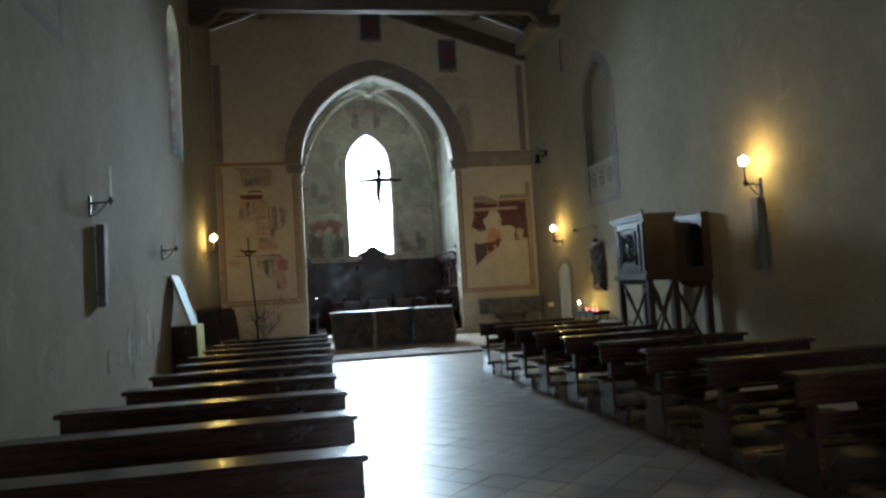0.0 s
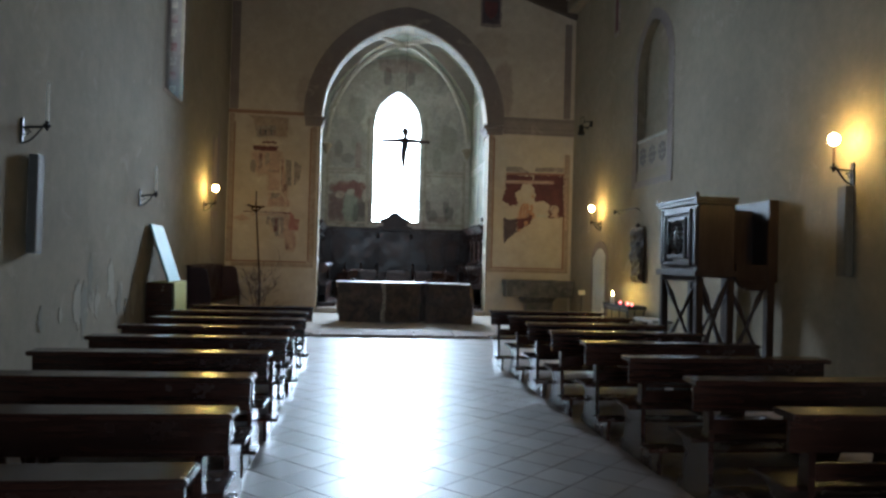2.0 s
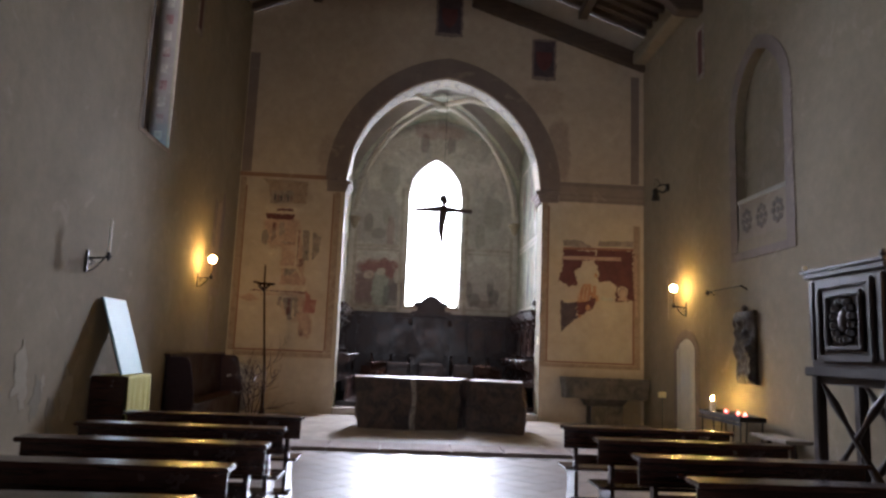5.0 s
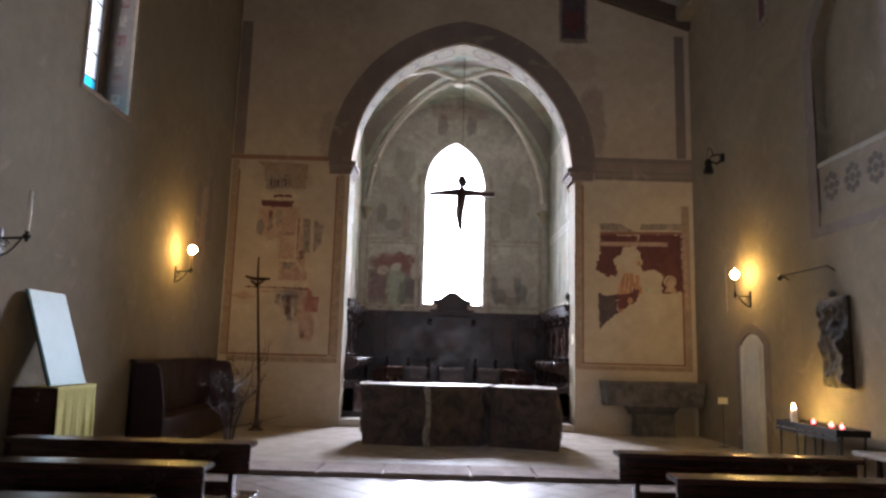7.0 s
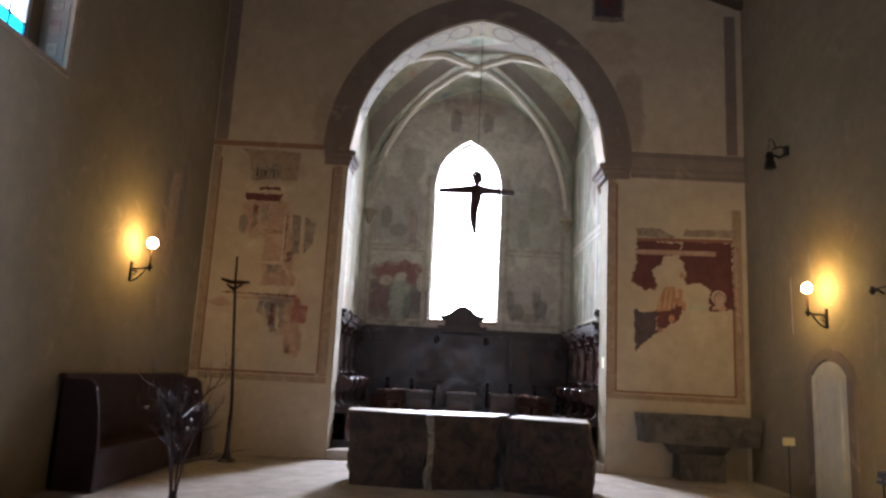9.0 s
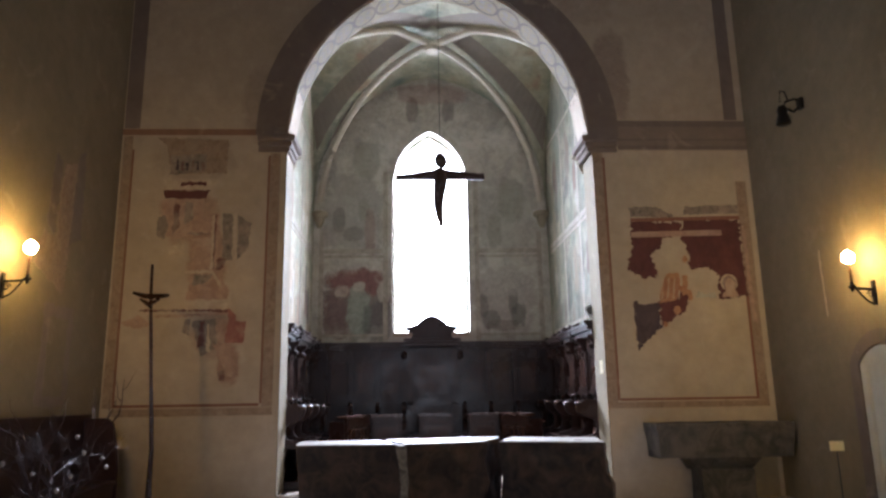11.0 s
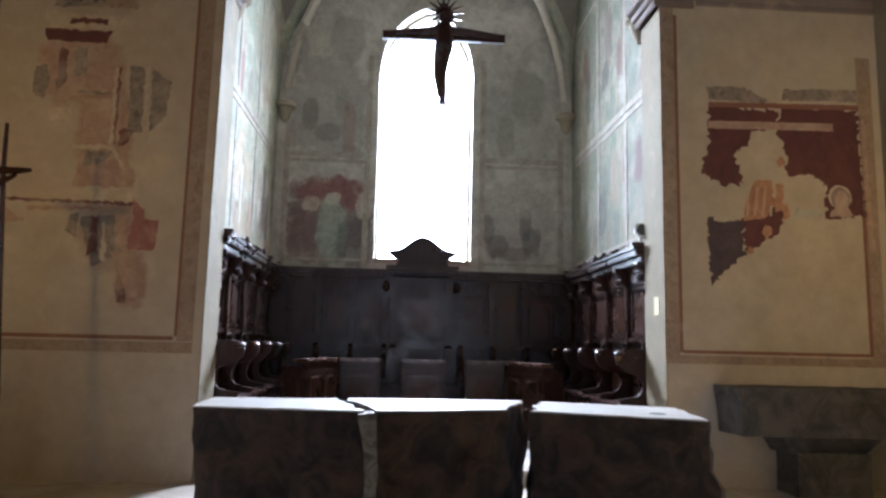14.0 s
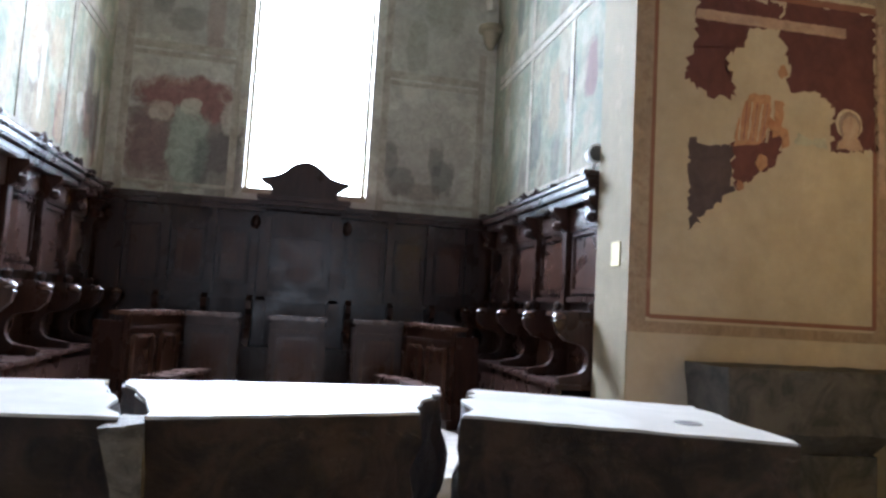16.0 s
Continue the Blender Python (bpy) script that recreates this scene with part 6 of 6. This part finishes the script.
part("seat_front", Geo().box(0.48, 0.08, 0.0, 0.52, 3.62, 0.42), "settle", se)
for y in (0.0, 3.62):
    part("end_panel", Geo().prism([(0.03, 0.0), (0.55, 0.0), (0.55, 0.62), (0.50, 0.95), (0.44, 1.22), (0.36, 1.28), (0.03, 1.28)], "y", y, y + 0.06), "settle", se, "", 0.008)

# draped box with a leaning board
bx2 = thing("draped_box", (XL + 0.02, 14.78, 0), "dark wooden box with a yellow cloth hanging over it", "box")
part("box", Geo().box(0.0, 0.0, 0.0, 0.46, 0.86, 1.12), "pew", bx2, "", 0.012)
cl = []
for i, u in enumerate(spread(0, 1, 40)):
    row = []
    for v in spread(0, 1, 16):
        fold = 0.012 * math.sin(u * 26 + 0.7 * math.sin(3 * v)) * v + 0.006 * math.sin(u * 61)* v
        row.append((0.475 + 0.012 + fold + 0.012 * v, 0.02 + 0.84 * u + 0.02 * math.sin(u * 9) * v, 1.128 - (0.72 + 0.03 * math.sin(u * 7)) * v))
    cl.append(row)
g = Geo().sheet(cl)
g.sheet([[(0.10 + 0.387 * t, 0.02 + 0.84 * u, 1.128 + 0.003 * math.sin(u * 30 + 5 * t)) for t in spread(0, 1, 6)] for u in spread(0, 1, 40)])
M["cloth"] = plain("yellow_cloth", (0.50, 0.47, 0.13), 0.85, 0, 0.25, 40)
clo = part("cloth", g, "cloth", bx2, "pale yellow draped cloth", smooth=True)
sol = clo.modifiers.new("thickness", "SOLIDIFY")
sol.thickness = 0.004
M["board"] = plain("pale_painted_board", (0.22, 0.40, 0.41), 0.5, 0, 0.1, 3)
M["board"].node_tree.nodes["Principled BSDF"].inputs["Specular IOR Level"].default_value = 0.2
bd = thing("leaning_board", (XL + 0.40, 14.83, 1.135), "pale blue-white board leaning against the wall on a box", "panel")
ln = math.hypot(0.35, 1.03)
g = Geo().box(-0.012, 0.0, 0.0, 0.012, 0.76, ln)
g2 = Geo().box(-0.022, -0.015, 0.0, -0.0125, 0.775, ln)
ang = math.atan2(0.35, 1.03)
for q in (g, g2):
    q.v = [(x * math.cos(ang) - z * math.sin(ang), y, x * math.sin(ang) + z * math.cos(ang)) for x, y, z in q.v]
part("face", g, "board", bd, "", 0.003)
part("backing", g2, "pew", bd, "dark backing")

# narrow arched door in the right wall
M["door_white"] = plaster("grey_white_paint", (0.58, 0.58, 0.53), (0.46, 0.46, 0.42), (0.66, 0.66, 0.61), 0.4, 0.55)
dr = tagged(new("door_1"), "narrow pale panelled door under a brown painted arch", kind="structure")
DY0, DY1, DZ = 18.86, 19.76, 1.86
fr = arch_ring(Geo(), (DY0 + DY1) / 2, 0.45, DZ, 0.22, 0.0, 0.17, "x", XR - 0.03, XR + 0.0, 16)
fr.box(XR - 0.03, DY0 - 0.17, PLAT, XR, DY0, DZ).box(XR - 0.03, DY1, PLAT, XR, DY1 + 0.17, DZ)
part("door_surround", fr, "grey_band", dr, "brown painted surround")
lf = Geo().box(XR - 0.016, DY0 + 0.02, PLAT, XR - 0.002, DY1 - 0.02, DZ)
arch_pts = arch_line((DY0 + DY1) / 2, 0.43, DZ, 0.20, 12)
lf.prism(arch_pts, "x", XR - 0.016, XR - 0.002)
part("leaf", lf, "door_white", dr)
part("inner_slab", Geo().box(XR - 0.05, DY0 + 0.12, PLAT, XR - 0.017, DY1 - 0.2, DZ - 0.02), "door_white", dr, "", 0.01)
part("inner_moulding", Geo().box(XR - 0.07, DY1 - 0.18, PLAT, XR - 0.017, DY1 - 0.08, DZ), "door_white", dr, "", 0.01)

ns = thing("notice_stand", (XR - 0.22, 20.12, PLAT), "slim metal stand holding a small yellow notice", "notice stand")
part("pole", Geo().tube([(0, 0, 0.0), (0, 0, 0.78)], 0.009), "lead", ns)
part("foot", Geo().lathe([(0.10, 0), (0.10, 0.012), (0.02, 0.02)], (0, 0, 0), 14), "lead", ns)
part("notice", Geo().box(-0.09, -0.012, 0.76, 0.09, 0.0, 0.88), "paper", ns, "yellow paper notice")

# bronze relief
rl = thing("bronze_relief", (XR, 16.4, 1.28), "dark bronze figured relief hanging on the wall", "relief")
rows = []
for z in spread(0, 1.22, 44):
    row = []
    for y in spread(0.0, 0.66, 26):
        n1 = noise.noise(Vector((y * 5, z * 4, 3.1))) * 0.10 + noise.noise(Vector((y * 14, z * 11, 7.7))) * 0.05
        edge = min(y, 0.66 - y, z, 1.22 - z) / 0.06
        row.append((-0.05 - max(0.0, 0.06 + n1) * min(1, max(0, edge)), y + 0.02 * noise.noise(Vector((z * 6, y, 0))), z + 0.03 * noise.noise(Vector((y * 7, z, 5)))))
    rows.append(row)
part("relief_figure", Geo().sheet(rows), "bronze", rl, smooth=True)
part("backing", Geo().box(-0.05, 0.0, 0.0, -0.004, 0.66, 1.22), "bronze", rl)
part("top_ornament", Geo().lathe([(0.02, 0), (0.06, 0.02), (0.05, 0.07), (0.01, 0.10)], (-0.08, 0.28, 1.22), 10), "bronze", rl)

# votive candle rack
vr = thing("votive_rack", (6.28, 15.85, 0), "black iron votive rack with a sand tray", "candle stand")
part("tray", Geo().box(0, 0, 0.72, 0.42, 1.5, 0.74).box(0, 0, 0.74, 0.02, 1.5, 0.80).box(0.40, 0, 0.74, 0.42, 1.5, 0.80).box(0.02, 0, 0.74, 0.40, 0.02, 0.80).box(0.02, 1.48, 0.74, 0.40, 1.5, 0.80), "iron", vr)
for x in (0.03, 0.39):
    for y in (0.06, 0.55, 1.0, 1.44):
        part("leg", Geo().tube([(x, y, 0.72), (x + (0.03 if x < 0.2 else -0.03), y + 0.05, 0)], 0.012, 6), "iron", vr)
part("shelf_rail", Geo().box(0.0, -0.02, 0.66, 0.02, 1.52, 0.70), "iron", vr)
M["red_glass"] = plain("red_votive_cup", (0.35, 0.03, 0.02), 0.15, 0, 0.1)
c = thing("tall_candle", (6.42, 17.12, 0.74), "thick lit cream candle on the votive rack", "candle", "lit candles")
part("wax", Geo().lathe([(0.045, 0), (0.045, 0.20), (0.03, 0.215)], (0, 0, 0), 14), "wax", c, smooth=True)
part("flame", Geo().lathe([(0.003, 0.222), (0.015, 0.238), (0.011, 0.265), (0.002, 0.295)], (0, 0, 0), 10), "flame", c, "small yellow flame", smooth=True)
for y in (16.62, 16.20, 15.97):
    c = thing("votive_candle", (6.42, y, 0.74), "lit red glass votive candle on the rack", "candle", "lit candles")
    part("cup", Geo().lathe([(0.03, 0), (0.035, 0.06), (0.03, 0.06), (0.027, 0.02)], (0, 0, 0), 12), "red_glass", c, "red glass cup", smooth=True)
    part("flame", Geo().lathe([(0.004, 0.062), (0.030, 0.075), (0.022, 0.10), (0.002, 0.13)], (0, 0, 0), 10), "red_flame", c, "small reddish flame", smooth=True)
sb = thing("low_bench", (6.3, 14.6, 0), "small grey wooden trestle bench by the wall", "bench")
part("top", Geo().box(0, 0, 0.55, 0.4, 1.0, 0.60), "slab", sb, "", 0.01)
for y in (0.15, 0.8):
    part("leg", Geo().tube([(0.08, y - 0.1, 0), (0.2, y, 0.55)], 0.025, 6), "pew", sb)
    part("leg", Geo().tube([(0.32, y + 0.12, 0), (0.2, y, 0.55)], 0.025, 6), "pew", sb)

# ---- floor tiles, laid on the diagonal ----
STEP, HALF = 0.2435, 0.1703
bm = bmesh.new()
ring0 = [bm.verts.new((HALF * 1.4142 * math.cos(a), HALF * 1.4142 * math.sin(a), -0.011)) for a in spread(0, 2 * math.pi, 4)[:-1]]
ring1 = [bm.verts.new((v.co.x, v.co.y, -0.003)) for v in ring0]
ring2 = [bm.verts.new((v.co.x * 0.985, v.co.y * 0.985, 0.0)) for v in ring0]
for a, b3 in ((ring0, ring1), (ring1, ring2)):
    for i in range(4):
        bm.faces.new((a[i], a[(i + 1) % 4], b3[(i + 1) % 4], b3[i]))
bm.faces.new(ring2)
tile_me = bpy.data.meshes.new("tile")
bm.to_mesh(tile_me)
bm.free()
tile_me.materials.append(M["tile"])
proto = [tuple(v.co) for v in tile_me.vertices]
pfaces = [tuple(p.vertices) for p in tile_me.polygons]
rnd = random.Random(2)
rest = Geo()
count = 0
for i in range(-60, 60):
    for j in range(-90, 90):
        if (i + j) % 2:
            continue
        x, y = 0.40 + STEP * i, 4.49 + STEP * (j + 1)
        if not (XL + 0.05 < x < XR - 0.05 and YB < y < 16.36):
            continue
        dz, tx, ty = rnd.uniform(-0.0012, 0.0012), rnd.uniform(-0.003, 0.003), rnd.uniform(-0.003, 0.003)
        if 0.1 < x < 2.95 and 3.3 < y < 16.3 and count < 300:
            ob = bpy.data.objects.new("tile", tile_me)
            scene.collection.objects.link(ob)
            ob.parent = floor
            ob.location = (x, y, dz)
            ob.rotation_euler = (tx, ty, 0)
            count += 1
        else:
            rest.add([(x + a, y + b3, c3 + dz + a * ty - b3 * tx) for a, b3, c3 in proto], pfaces)
me = bpy.data.meshes.new("tiles")
me.from_pydata(rest.v, [], rest.f)
me.materials.append(M["tile"])
ob = new("tiles", me)
ob.parent = floor
tagged(ob, "terracotta floor tiles under the pews", kind="stuff")
